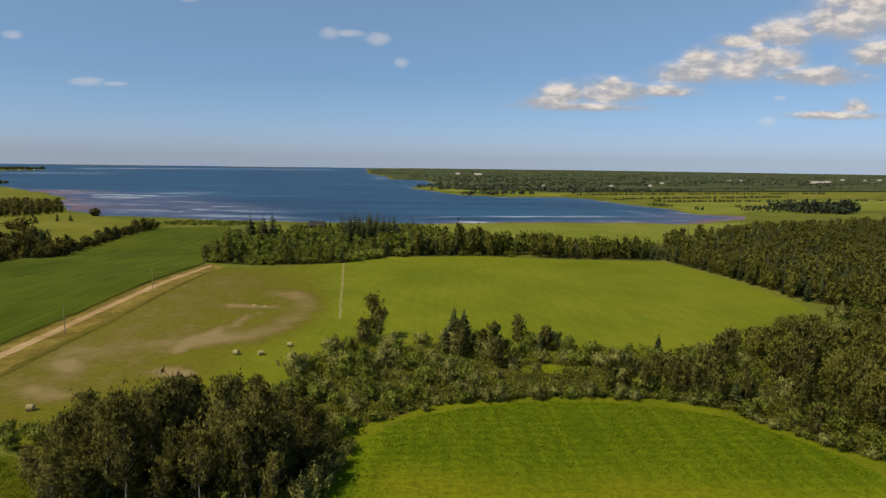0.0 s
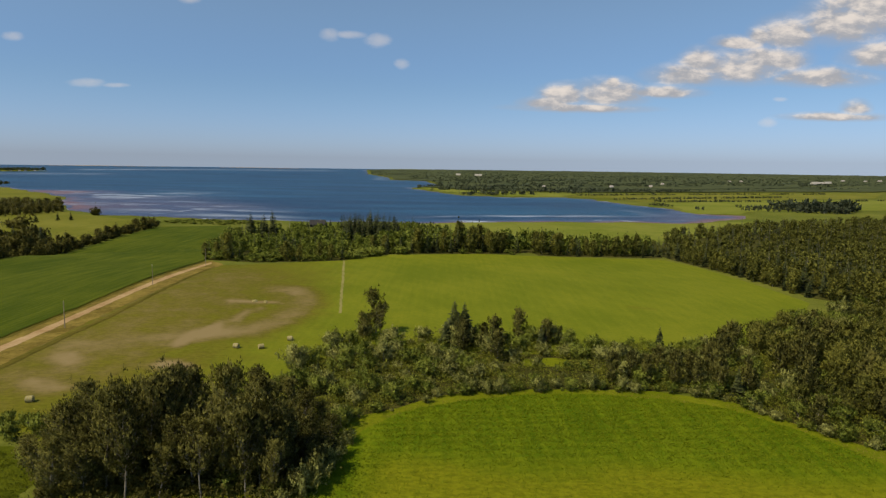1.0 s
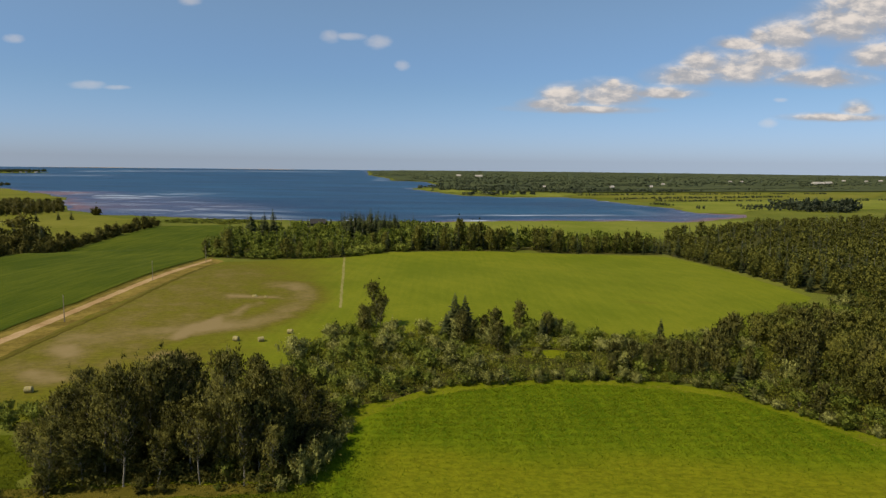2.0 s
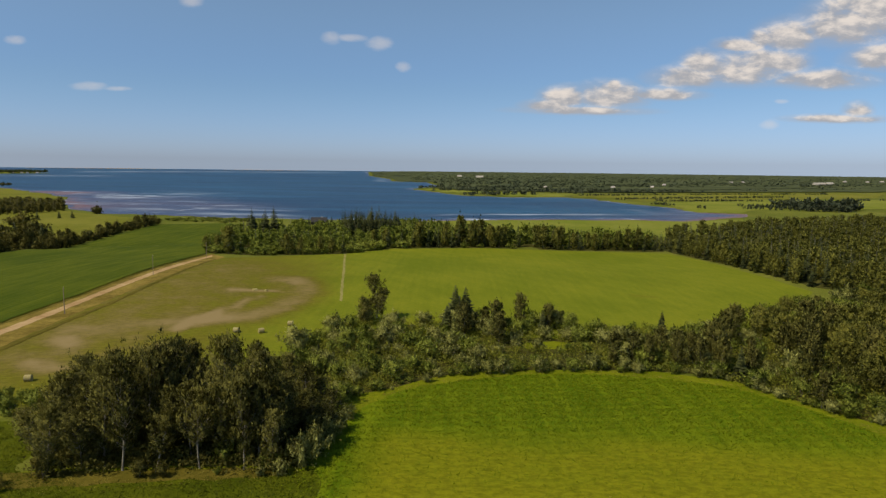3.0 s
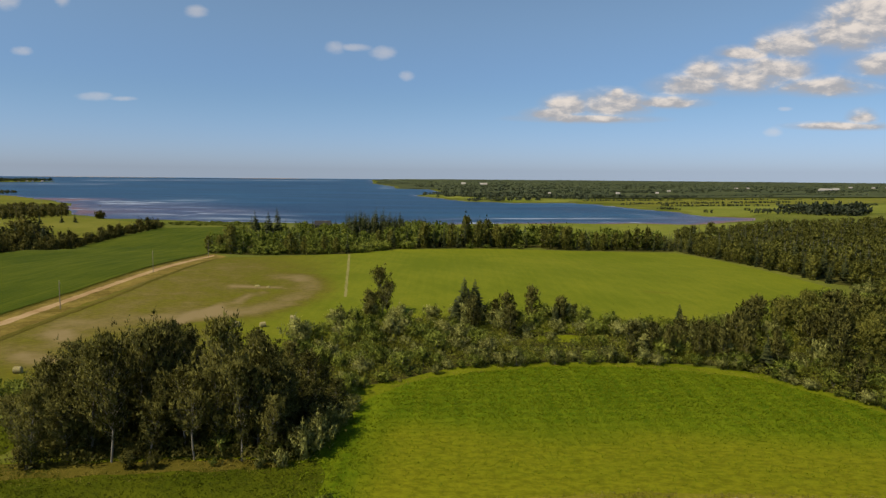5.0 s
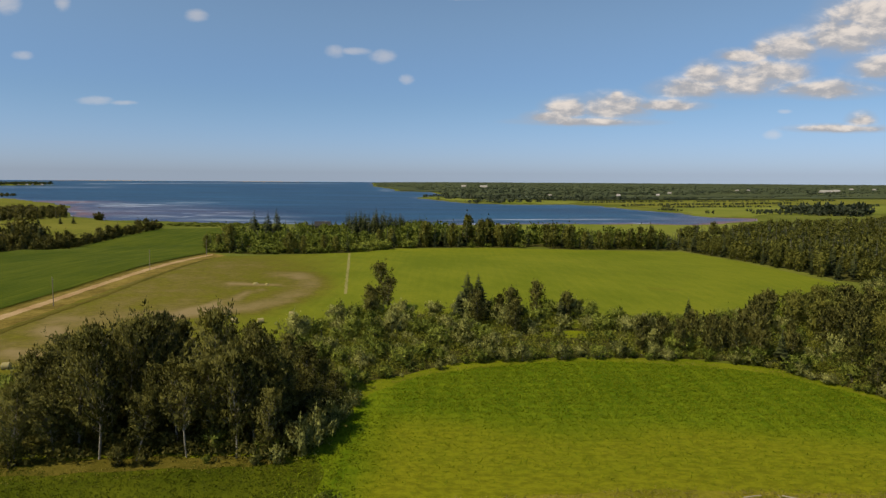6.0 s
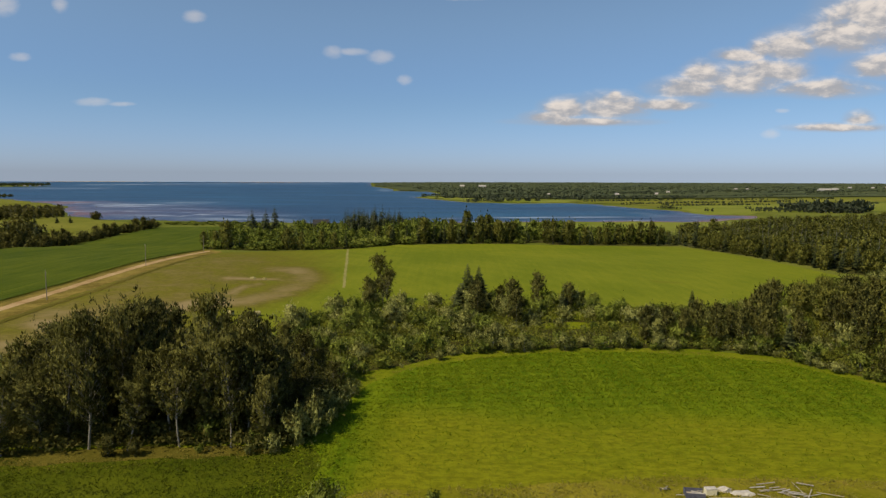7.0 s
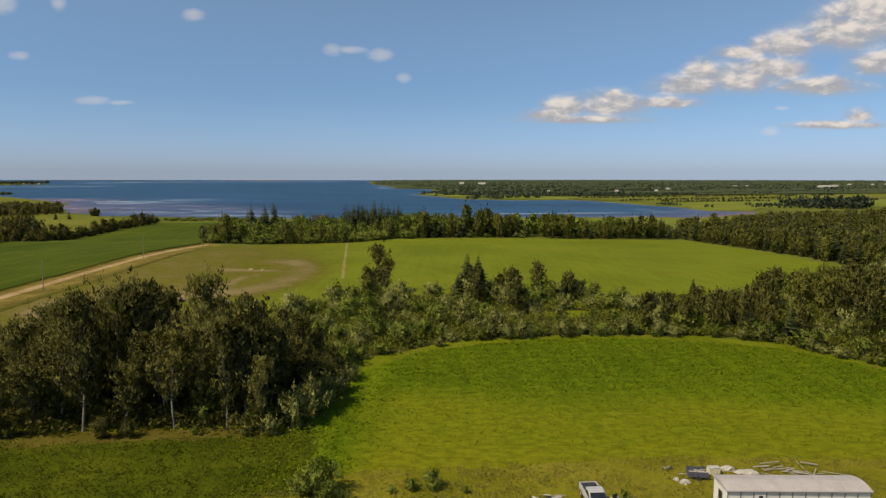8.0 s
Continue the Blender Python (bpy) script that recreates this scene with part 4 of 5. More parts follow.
def far_trees(n, test):
    a, r = rng.uniform(math.radians(-45), math.radians(48), n), np.exp(rng.uniform(math.log(680), math.log(4900), n))
    x, y = r * np.sin(a), r * np.cos(a)
    ok = (shore(x, y) > 14) & test(x, y, r)
    return np.stack([x, y], 1)[ok]


spots = far_trees(30000, lambda x, y, r: (y > 1240 + 0.55 * np.maximum(x - 100, 0)) & (wobble(0.3 * x, y, 90) + 0.5 * wobble(x, y, 60) + 0.9 * smooth(1600, 3000, r) > 0.15) & (x > -150) & ~((np.abs(y - 0.25 * x - 1640) < 70) & (x > 300)) | (r > 2900) & (wobble(x, y, 200) > -0.9))
stand("far_woods", rng, spots, tiny_forms, rng.uniform(0.55, 1.1, len(spots)) * np.interp(np.hypot(spots[:, 0], spots[:, 1]), [1500, 3000, 4500], [1.0, 0.7, 0.45]), [MAT_HAZED_LEAF, MAT_BARK], "distant dark green woods along the far shore, leaf colour tinted for haze", "wood")


# ---- low growth ----
def tuft_form(seed, n, spread, tall, size, stretch=1.5):
    r = np.random.default_rng(seed)
    pos = np.column_stack([r.normal(0, spread, n), r.normal(0, spread, n), tall * r.uniform(0.25, 1, n)])
    nor = np.column_stack([r.normal(0, 0.8, n), r.normal(0, 0.8, n), np.full(n, 0.7)])
    return (np.zeros((0, 3)), np.zeros((0, 3), int)), leaf_blades(r, pos, nor, size, 1 / stretch)


def many(name, spots, forms, sizes, material, label, category):
    """Uncountable low plants as one mesh."""
    spots, sizes = np.asarray(spots, float), np.asarray(sizes, float)
    z = height(spots[:, 0], spots[:, 1])
    pick = rng.integers(len(forms), size=len(spots))
    turn = rng.uniform(0, 6.28, len(spots))
    vs, fs, n = [], [], 0
    for k, (_, (v, f)) in enumerate(forms):
        on = np.nonzero(pick == k)[0]
        if len(on) == 0:
            continue
        c, s, m = np.cos(turn[on]), np.sin(turn[on]), sizes[on]
        x = (v[None, :, 0] * c[:, None] - v[None, :, 1] * s[:, None]) * m[:, None] + spots[on, 0][:, None]
        y = (v[None, :, 0] * s[:, None] + v[None, :, 1] * c[:, None]) * m[:, None] + spots[on, 1][:, None]
        h = v[None, :, 2] * m[:, None] + z[on][:, None]
        vs.append(np.stack([x, y, h], 2).reshape(-1, 3))
        fs.append((f[None] + (np.arange(len(on)) * len(v))[:, None, None] + n).reshape(-1, 3))
        n += len(on) * len(v)
    return tagged(new(name, mesh_from(name, np.concatenate(vs), np.concatenate(fs), [material])), label, category, kind="stuff")


def sprinkle(poly, n, keep=None):
    poly = np.asarray(poly, float)
    lo, hi = poly.min(0), poly.max(0)
    x, y = rng.uniform(lo[0], hi[0], n), rng.uniform(lo[1], hi[1], n)
    ok = inside(poly, x, y)
    if keep is not None:
        ok &= keep(x, y)
    return np.stack([x[ok], y[ok]], 1)


spots = sprinkle(CROP, 60000, lambda x, y: (np.abs(x) < 0.74 * y) & (wobble(x, y, 1.7) + 0.7 * wobble(y, x, 0.8) > -0.9) & (rng.random(len(x)) > 0.93 * crop_wear(x, y)) & (x > -21 + 8 * rng.random(len(x)) + 0.25 * (y - 78)))
many("crop_plants", spots, [tuft_form(301 + i, 6, 0.26, 0.12, 0.20, 1.3) for i in range(4)], rng.uniform(0.6, 1.3, len(spots)) * (1 - 0.45 * np.clip(crop_wear(spots[:, 0], spots[:, 1]), 0, 1)), MAT_BLADE, "leafy bright green forage plants", "crop")
spots = sprinkle(BELT, 4200, lambda x, y: (x < 0.76 * y + 6) & ~inside(np.array(GLADE, float), x, y))
many("undergrowth", spots, [tuft_form(311 + i, 56, 0.85, 1.3, 0.32) for i in range(4)], rng.uniform(0.6, 1.6, len(spots)), MAT_UNDER, "yellow-green undergrowth between the bushes", "undergrowth")
spots = np.concatenate([sprinkle([(-80, 60), (-80, 98), (-61, 90), (-57, 80), (-46, 75.6), (-36, 77.2), (-20.5, 79.4), (-17.5, 82), (-14.5, 71), (-13, 67.5), (-30, 57)], 14000, lambda x, y: rng.random(len(x)) < 0.8)])
many("rough_tufts", spots, [tuft_form(331 + i, 6, 0.3, 0.14, 0.24, 2.2) for i in range(4)], rng.uniform(0.6, 1.2, len(spots)), MAT_DIM_TUFT, "green tufts of rough grass, darkened for lens vignetting", "grass")
spots = sprinkle(CLUMP, 900)
many("clump_undergrowth", spots, [tuft_form(335 + i, 50, 0.8, 1.7, 0.36) for i in range(3)], rng.uniform(0.6, 1.5, len(spots)), MAT_HEDGE, "dim undergrowth beneath the aspens", "undergrowth")
MARGIN = [(-66, 68), (-46, 73.5), (-36, 75), (-20.5, 77.5), (-17, 86), (-13, 104.5), (-2, 115.5), (16, 122), (31, 123), (56, 116), (65, 104), (72, 90),
          (80, 86), (70, 106), (58, 118), (40, 125), (10, 124), (-8, 116), (-16, 107), (-19, 95), (-22, 82), (-50, 77), (-70, 76)]
spots = np.concatenate([sprinkle(MARGIN, 9000), sprinkle([(-30, 57.5), (-14, 68), (-10, 70), (5, 71.5), (22, 74), (50, 73.5), (50, 56), (-20, 54)], 9000, lambda x, y: wobble(x, y, 3) > -0.5)])
many("long_grass", spots, [tuft_form(321 + i, 7, 0.3, 0.17, 0.25, 3.6) for i in range(4)], rng.uniform(0.5, 1.3, len(spots)), MAT_HAYGRASS, "tufts of long dry yellow grass", "grass")

# ---- the far side of the bay, headland and skyline ----
far_bush = Grove("spruce_tree", far_spruce.forms, MAT_SPRUCE, "dark spruce of the headland wood", group="headland trees")
spots = np.concatenate([scatter(rng, [(-426, 599), (-411, 625), (-411, 681), (-491, 804), (-560, 800), (-519, 730), (-470, 640)], 6.2, 1400),
                        scatter(rng, [(-1110, 1440), (-1020, 1450), (-1045, 1530), (-1140, 1600)], 9, 500)])
stand("headland_wood", rng, spots, light_spruce + light_forms, rng.uniform(0.85, 1.25, len(spots)), [MAT_HEDGE, MAT_BARK, MAT_SPRUCE], "dark wood of spruce and scrub on the headland", "wood")
for x, y, s in ((-358, 551, 1.0), (-353, 574, 0.9), (-342, 576, 0.85), (-415, 668, 0.5)):
    far_bush.plant(rng, x, y, s, 1.2)
headland_bush = Grove("alder_bush", far_alder.forms, MAT_HEDGE, "dark round bush standing in the hay meadow", "bush", "meadow bushes")
for x, y, s in ((-362, 655, 1.5), (-366, 658, 1.2), (-330, 492, 1.5), (-336, 497, 1.2), (-345, 500, 1.0)):
    headland_bush.plant(rng, x, y, s, 1.2)
for x, y in scatter(rng, [(-300, 345), (-250, 335), (-238, 365), (-250, 400), (-275, 420), (-310, 410)], 6.5, 300):
    (headland_bush if rng.random() < 0.6 else far_bush).plant(rng, x, y, rng.uniform(0.9, 1.5))
shore_bush = Grove("alder_bush", far_alder.forms, MAT_ALDER, "low wind-cut bush above the shore", "bush", "shore bushes")
for x, y in scatter(rng, [(-260, 560), (-190, 552), (-165, 575), (-195, 606), (-250, 605)], 4.6, 700):
    shore_bush.plant(rng, x, y, rng.uniform(0.3, 0.65), 1.9)

hedge_lines = (((320, 985), (352, 890), (356, 870)), ((350, 1060), (420, 1070), (500, 1090), (620, 1120)), ((430, 930), (470, 880), (520, 850)), ((300, 1110), (450, 1180), (700, 1290)),
               ((260, 1250), (420, 1330), (640, 1420), (900, 1500)), ((700, 1150), (900, 1230), (1150, 1400)), ((230, 1400), (500, 1560), (820, 1750)), ((600, 1650), (1100, 1900), (1500, 2250)))
spots, sizes = [], []
for line in hedge_lines:
    for (x0, y0), (x1, y1) in zip(line, line[1:]):
        n = int(math.hypot(x1 - x0, y1 - y0) / 2.9)
        for i in range(n):
            if wobble(np.array(x0 + (x1 - x0) * i / n), np.array(float(y0)), 25) > -0.45:
                spots.append((x0 + (x1 - x0) * i / n + rng.normal(0, 2), y0 + (y1 - y0) * i / n + rng.normal(0, 2)))
                sizes.append(rng.uniform(0.25, 0.6))
for x, y in scatter(rng, [(394, 853), (440, 838), (475, 822), (508, 806), (560, 860), (592, 933), (531, 960), (481, 968), (430, 910)], 7, 900):
    spots.append((x, y))
    sizes.append(rng.uniform(0.6, 1.15) * (1.7 if x > 468 and y < 915 else 0.5))
bushy = [broadleaf(341 + i, 7.0, 4.0, 0.05, 44, 2.6, 4, 0.3, 2, 0.9, 0.9) for i in range(3)]
stand("far_hedges", rng, spots, bushy, sizes, [MAT_HAZED_LEAF, MAT_BARK], "broken dark hedges and thickets across the creek, haze in the leaf colour", "hedge")


def mound(name, cx, cy, rx, ry, tall, turn, material, label):
    x, y, f = polar_grid(np.linspace(0.02, 1, 9), np.linspace(0, 2 * math.pi, 49))
    r = np.hypot(x, y)
    h = tall * (1 - r ** 2) - 1.5
    c, s = math.cos(turn), math.sin(turn)
    px, py = cx + rx * x * c - ry * y * s, cy + rx * x * s + ry * y * c
    z = SEA + rise(np.hypot(px, py)) + h
    me = mesh_from(name, np.stack([px, py, z], 1), f, [material], shade=True)
    if me.polygons[60].normal.z < 0:
        me.flip_normals()
    return tagged(new(name, me), label, "island", kind="structure")


mound("island", -1868, 2501, 300, 90, 8, 0.857, MAT_MARSH, "low wooded island far out in the bay")
mound("sandbar", -2300, 4250, 620, 40, 3.4, 0.45, MAT_ROAD, "thin pale sandbar near the horizon")
mound("sandbar", -1300, 4500, 420, 40, 3.4, 0.2, MAT_ROAD, "thin pale sandbar near the horizon")
a, q = rng.uniform(0, 6.28, 420), np.sqrt(rng.uniform(0, 0.75, 420))
lx, ly = 300 * q * np.cos(a), 90 * q * np.sin(a)
spots = np.stack([-1868 + lx * math.cos(0.857) - ly * math.sin(0.857), 2501 + lx * math.sin(0.857) + ly * math.cos(0.857)], 1)


def island_wood():
    vs, fs, n = [], [], 0
    for x, y in spots:
        _, (v, f) = tiny_forms[int(rng.integers(4))]
        vs.append(v * rng.uniform(0.9, 1.4) + np.array([x, y, SEA + rise(math.hypot(x, y)) + 3.0]))
        fs.append(f + n)
        n += len(v)
    tagged(new("island_wood", mesh_from("island_wood", np.concatenate(vs), np.concatenate(fs), [MAT_SPRUCE])), "dark wood covering the far island", "wood", kind="stuff")


island_wood()

# ---- small builders ----
def box(bm, x0, x1, y0, y1, z0, z1, bevel=0.0):
    r = bmesh.ops.create_cube(bm, size=1, matrix=Matrix.LocRotScale(((x0 + x1) / 2, (y0 + y1) / 2, (z0 + z1) / 2), None, (x1 - x0, y1 - y0, z1 - z0)))
    if bevel:
        edges = list({e for v in r["verts"] for e in v.link_edges})
        bmesh.ops.bevel(bm, geom=edges, offset=bevel, segments=2, affect="EDGES")
    return bm


def cyl(bm, a, b, r0, r1, sides=10):
    a, b = Vector(a), Vector(b)
    m = Matrix.Translation((a + b) / 2) @ (b - a).to_track_quat("Z", "Y").to_matrix().to_4x4()
    bmesh.ops.create_cone(bm, cap_ends=True, segments=sides, radius1=r0, radius2=r1, depth=(b - a).length, matrix=m)
    return bm


def prism(bm, outline, axis, lo, hi, bevel=0.0):
    """An outline pushed along an axis: for axis x the outline is (y, z); for y it is (x, z)."""
    def at(p, t):
        return (t, p[0], p[1]) if axis == "x" else (p[0], t, p[1])
    a, b = [bm.verts.new(at(p, lo)) for p in outline], [bm.verts.new(at(p, hi)) for p in outline]
    faces = [bm.faces.new(a), bm.faces.new(b)]
    for i in range(len(outline)):
        j = (i + 1) % len(outline)
        faces.append(bm.faces.new((a[i], a[j], b[j], b[i])))
    bmesh.ops.recalc_face_normals(bm, faces=faces)
    if bevel:
        bmesh.ops.bevel(bm, geom=list({e for f in faces for e in f.edges}), offset=bevel, segments=2, affect="EDGES")
    return bm


def part(name, bm, material, parent, label=""):
    me = bpy.data.meshes.new(name)
    bmesh.ops.recalc_face_normals(bm, faces=bm.faces)
    bm.to_mesh(me)
    bm.free()
    me.materials.append(material)
    ob = new(name, me)
    ob.parent = parent
    if label:
        ob["label"] = label
    return ob


def thing(name, x, y, label, category, group="", turn=0.0, size=1.0, lift=0.0):
    root = tagged(new(name), label, category, group)
    root.matrix_basis = Matrix.LocRotScale((x, y, float(height(x, y)) + lift), Euler((0, 0, radians(turn))), (size, size, size))
    return root


MAT_SIDING = plain_mat("white painted siding", (0.66, 0.60, 0.57), (0.84, 0.78, 0.74), 0.6, scale=0.8, relief=0.2)
MAT_BATTEN = plain_mat("dark seam", (0.10, 0.10, 0.11), (0.20, 0.19, 0.19), 0.7)
MAT_ROOF = plain_mat("weathered grey roofing", (0.34, 0.30, 0.29), (0.46, 0.42, 0.40), 0.85, scale=0.7, relief=0.3)
MAT_DARKROOF = plain_mat("dark shingles", (0.014, 0.014, 0.016), (0.036, 0.034, 0.036), 0.9, scale=1.5)
MAT_GLASS = plain_mat("dark glass", (0.012, 0.014, 0.018), (0.03, 0.034, 0.04), 0.08, relief=0.02)
MAT_SILVER = plain_mat("silver car paint", (0.48, 0.47, 0.46), (0.60, 0.58, 0.57), 0.35, 0.25, relief=0.03)
MAT_BLACK = plain_mat("black plastic and rubber", (0.015, 0.015, 0.016), (0.04, 0.038, 0.036), 0.7)
MAT_STEEL = plain_mat("bare metal", (0.30, 0.28, 0.25), (0.48, 0.45, 0.40), 0.6, 0.2)
MAT_NAVY = plain_mat("faded navy paint", (0.05, 0.055, 0.085), (0.11, 0.11, 0.15), 0.6)
MAT_CANVAS = plain_mat("dirty white plastic", (0.32, 0.29, 0.25), (0.58, 0.54, 0.48), 0.6, scale=2)
MAT_CREAM = plain_mat("cream enamel", (0.62, 0.58, 0.42), (0.76, 0.72, 0.55), 0.45)
MAT_LUMBER = plain_mat("grey weathered timber", (0.20, 0.17, 0.13), (0.42, 0.38, 0.30), 0.9, scale=2, stretch=(6, 6, 0.6))
MAT_STRAW = plain_mat("baled hay", (0.22, 0.185, 0.06), (0.38, 0.33, 0.14), 0.95, scale=6, relief=0.8, depth=0.06)
MAT_POLE = plain_mat("grey pole timber", (0.17, 0.14, 0.10), (0.30, 0.25, 0.18), 0.9, scale=1.5, stretch=(5, 5, 0.4))
MAT_LAMP = plain_mat("lamp glass", (0.55, 0.52, 0.48), (0.7, 0.68, 0.64), 0.2)


def site_trailer():
    t = thing("site_trailer", 28.0, 62.5, "long white panelled site trailer with a grey roof", "trailer")
    L, D, H = 5.95, 1.35, 2.85
    part("body", box(bmesh.new(), -L, L, -D, D, 0.55, H, 0.03), MAT_SIDING, t)
    arch = [(-D - 0.12, H - 0.06), (-D - 0.10, H + 0.06), (-D * 0.55, H + 0.24), (0, H + 0.32), (D * 0.55, H + 0.24), (D + 0.10, H + 0.06), (D + 0.12, H - 0.06)]
    part("roof", prism(bmesh.new(), arch, "x", -L - 0.12, L + 0.12, 0.02), MAT_ROOF, t, "weathered grey metal roof")
    for i in range(12):
        x = -L + 0.02 + i * (2 * L - 0.04) / 11
        part("batten", box(bmesh.new(), x - 0.035, x + 0.035, -D - 0.03, -D - 0.002, 0.58, H - 0.08), MAT_BATTEN, t)
    part("gutter", box(bmesh.new(), -L - 0.1, L + 0.1, -D - 0.17, -D - 0.125, H - 0.09, H - 0.01), MAT_BATTEN, t)
    door = part("door", box(bmesh.new(), -3.60, -2.80, -D - 0.07, -D - 0.03, 0.7, 2.55, 0.01), MAT_SIDING, t)
    part("door_pane", box(bmesh.new(), -3.37, -3.03, -D - 0.09, -D - 0.072, 1.2, 2.45), MAT_GLASS, door)
    w = part("window", box(bmesh.new(), 0.68, 1.22, -D - 0.07, -D - 0.03, 1.5, 2.2, 0.01), MAT_STEEL, t)
    part("pane", box(bmesh.new(), 0.75, 1.15, -D - 0.09, -D - 0.072, 1.57, 2.13), MAT_GLASS, w)
    e = part("window", box(bmesh.new(), -L - 0.04, -L - 0.003, -0.5, 0.3, 1.4, 2.3, 0.01), MAT_STEEL, t)
    part("pane", box(bmesh.new(), -L - 0.06, -L - 0.042, -0.42, 0.22, 1.47, 2.23), MAT_GLASS, e)
    for x in (-4.6, -1.6, 1.6, 4.6):
        for y in (-1.0, 1.0):
            part("support_block", box(bmesh.new(), x - 0.25, x + 0.25, y - 0.2, y + 0.2, -0.1, 0.55), MAT_ROOF, t)
    return t


def pickup():
    t = thing("pickup_truck", 11.75, 64.0, "silver pickup truck with an empty dark bed in long grass", "pickup truck", turn=4, size=0.86)
    W = 0.95
    side = [(-2.75, 0.45), (-2.7, 0.95), (-1.35, 1.08), (0.7, 1.10), (2.7, 1.10), (2.72, 0.5)]
    part("body", prism(bmesh.new(), [(y, z) for y, z in side], "x", -W, W, 0.05), MAT_SILVER, t)
    cab = [(-1.30, 1.06), (-0.55, 1.72), (0.55, 1.76), (0.80, 1.06)]
    part("cab", prism(bmesh.new(), cab, "x", -W + 0.10, W - 0.10, 0.06), MAT_SILVER, t)
    part("windscreen", prism(bmesh.new(), [(-1.24, 1.13), (-0.66, 1.66), (-0.69, 1.70), (-1.28, 1.17)], "x", -W + 0.18, W - 0.18), MAT_GLASS, t, "dark windscreen")
    part("rear_window", prism(bmesh.new(), [(0.62, 1.66), (0.80, 1.2), (0.84, 1.2), (0.66, 1.68)], "x", -W + 0.2, W - 0.2), MAT_GLASS, t)
    for s in (-1, 1):
        part("side_window", prism(bmesh.new(), [(-1.05, 1.15), (-0.5, 1.62), (0.48, 1.64), (0.62, 1.15)], "x", s * (W - 0.105) - 0.012, s * (W - 0.105) + 0.012), MAT_GLASS, t)
        part("mirror", box(bmesh.new(), s * (W + 0.12) - 0.1, s * (W + 0.12) + 0.1, -0.95, -0.85, 1.12, 1.3, 0.02), MAT_BLACK, t)
        part("headlight", box(bmesh.new(), s * 0.72 - 0.16, s * 0.72 + 0.16, -2.78, -2.69, 0.72, 0.9, 0.02), MAT_LAMP, t)
        part("bed_rail", box(bmesh.new(), s * (W - 0.06) - 0.06, s * (W - 0.06) + 0.06, 0.95, 2.7, 1.08, 1.18, 0.02), MAT_SILVER, t)
        for y in (-1.8, 1.8):
            wheel = part("wheel", cyl(bmesh.new(), (s * 0.70, y, 0.38), (s * 0.97, y, 0.38), 0.38, 0.38, 18), MAT_BLACK, t)
            part("rim", cyl(bmesh.new(), (s * 0.965, y, 0.38), (s * 0.985, y, 0.38), 0.22, 0.20, 14), MAT_STEEL, wheel)
    part("bed_floor", box(bmesh.new(), -W + 0.13, W - 0.13, 0.98, 2.62, 1.085, 1.115), MAT_BLACK, t, "dark bed liner")
    part("tailgate", box(bmesh.new(), -W + 0.05, W - 0.05, 2.64, 2.74, 0.7, 1.19, 0.02), MAT_SILVER, t)
    part("bumper", box(bmesh.new(), -W, W, -2.9, -2.72, 0.45, 0.65, 0.04), MAT_BLACK, t)
    part("grille", box(bmesh.new(), -0.5, 0.5, -2.78, -2.7, 0.7, 0.9, 0.01), MAT_BLACK, t)
    return t


def utility_trailer():
    t = thing("utility_trailer", 22.8, 69.3, "navy utility trailer heaped with scrap", "trailer", turn=-8, size=0.75)
    part("bed", box(bmesh.new(), -1.2, 1.2, -0.8, 0.8, 0.45, 0.55, 0.01), MAT_LUMBER, t)
    for y in (-0.82, 0.82):
        part("side_board", box(bmesh.new(), -1.2, 1.2, y - 0.03, y + 0.03, 0.4, 1.1, 0.01), MAT_NAVY, t)
    part("front_board", box(bmesh.new(), -1.24, -1.18, -0.8, 0.8, 0.4, 1.1, 0.01), MAT_NAVY, t)
    part("drawbar", cyl(bmesh.new(), (-1.2, 0, 0.42), (-2.3, 0, 0.35), 0.05, 0.05), MAT_STEEL, t)
    for y in (-1.0, 1.0):
        part("wheel", cyl(bmesh.new(), (0, y - 0.1, 0.32), (0, y + 0.1, 0.32), 0.32, 0.32, 16), MAT_BLACK, t)
    return t


def heap(name, x, y, n, spread, tall, mats, label, category, long=0.9):
    """A loose heap of boards, rails and sheets lying over one another."""
    t = thing(name, x, y, label, category)
    r = np.random.default_rng(int(abs(x * 31 + y * 17)))
    for i in range(n):
        a, l = r.normal(0, 0.6), long * r.uniform(0.5, 1.2)
        c = Vector((r.normal(0, spread), r.normal(0, spread * 0.5), 0.08 + tall * r.uniform(0, 0.6)))
        d = Vector((math.cos(a), math.sin(a) * 0.6, r.uniform(-0.15, 0.15))) * l
        d.z = min(max(d.z, -c.z * 0.8), 0.25 * l)
        bm = bmesh.new()
        m = Matrix.Translation(c) @ d.to_track_quat("X", "Z").to_matrix().to_4x4()
        bmesh.ops.create_cube(bm, size=1, matrix=m @ Matrix.Diagonal((2 * l, r.uniform(0.06, 0.20), r.uniform(0.04, 0.09), 1)))
        bmesh.ops.bevel(bm, geom=list(bm.edges), offset=0.012, segments=1, affect="EDGES")
        part("board", bm, mats[i % len(mats)], t)
    return t


def rumpled(name, x, y, rx, ry, tall, material, label, category):
    """A soft lump such as a thrown-down tarpaulin."""
    bm = bmesh.new()
    bmesh.ops.create_icosphere(bm, subdivisions=3, radius=1)
    for v in bm.verts:
        k = 1 + 0.35 * noise.noise(v.co * 2.2 + Vector((x, y, 0)))
        v.co = Vector((v.co.x * rx * k, v.co.y * ry * k, max(-0.05, v.co.z * tall * k)))
    me = bpy.data.meshes.new(name)
    bm.to_mesh(me)
    bm.free()
    me.materials.append(material)
    ob = tagged(new(name, me), label, category)
    ob.location = (x, y, float(height(x, y)) + 0.05)
    return ob


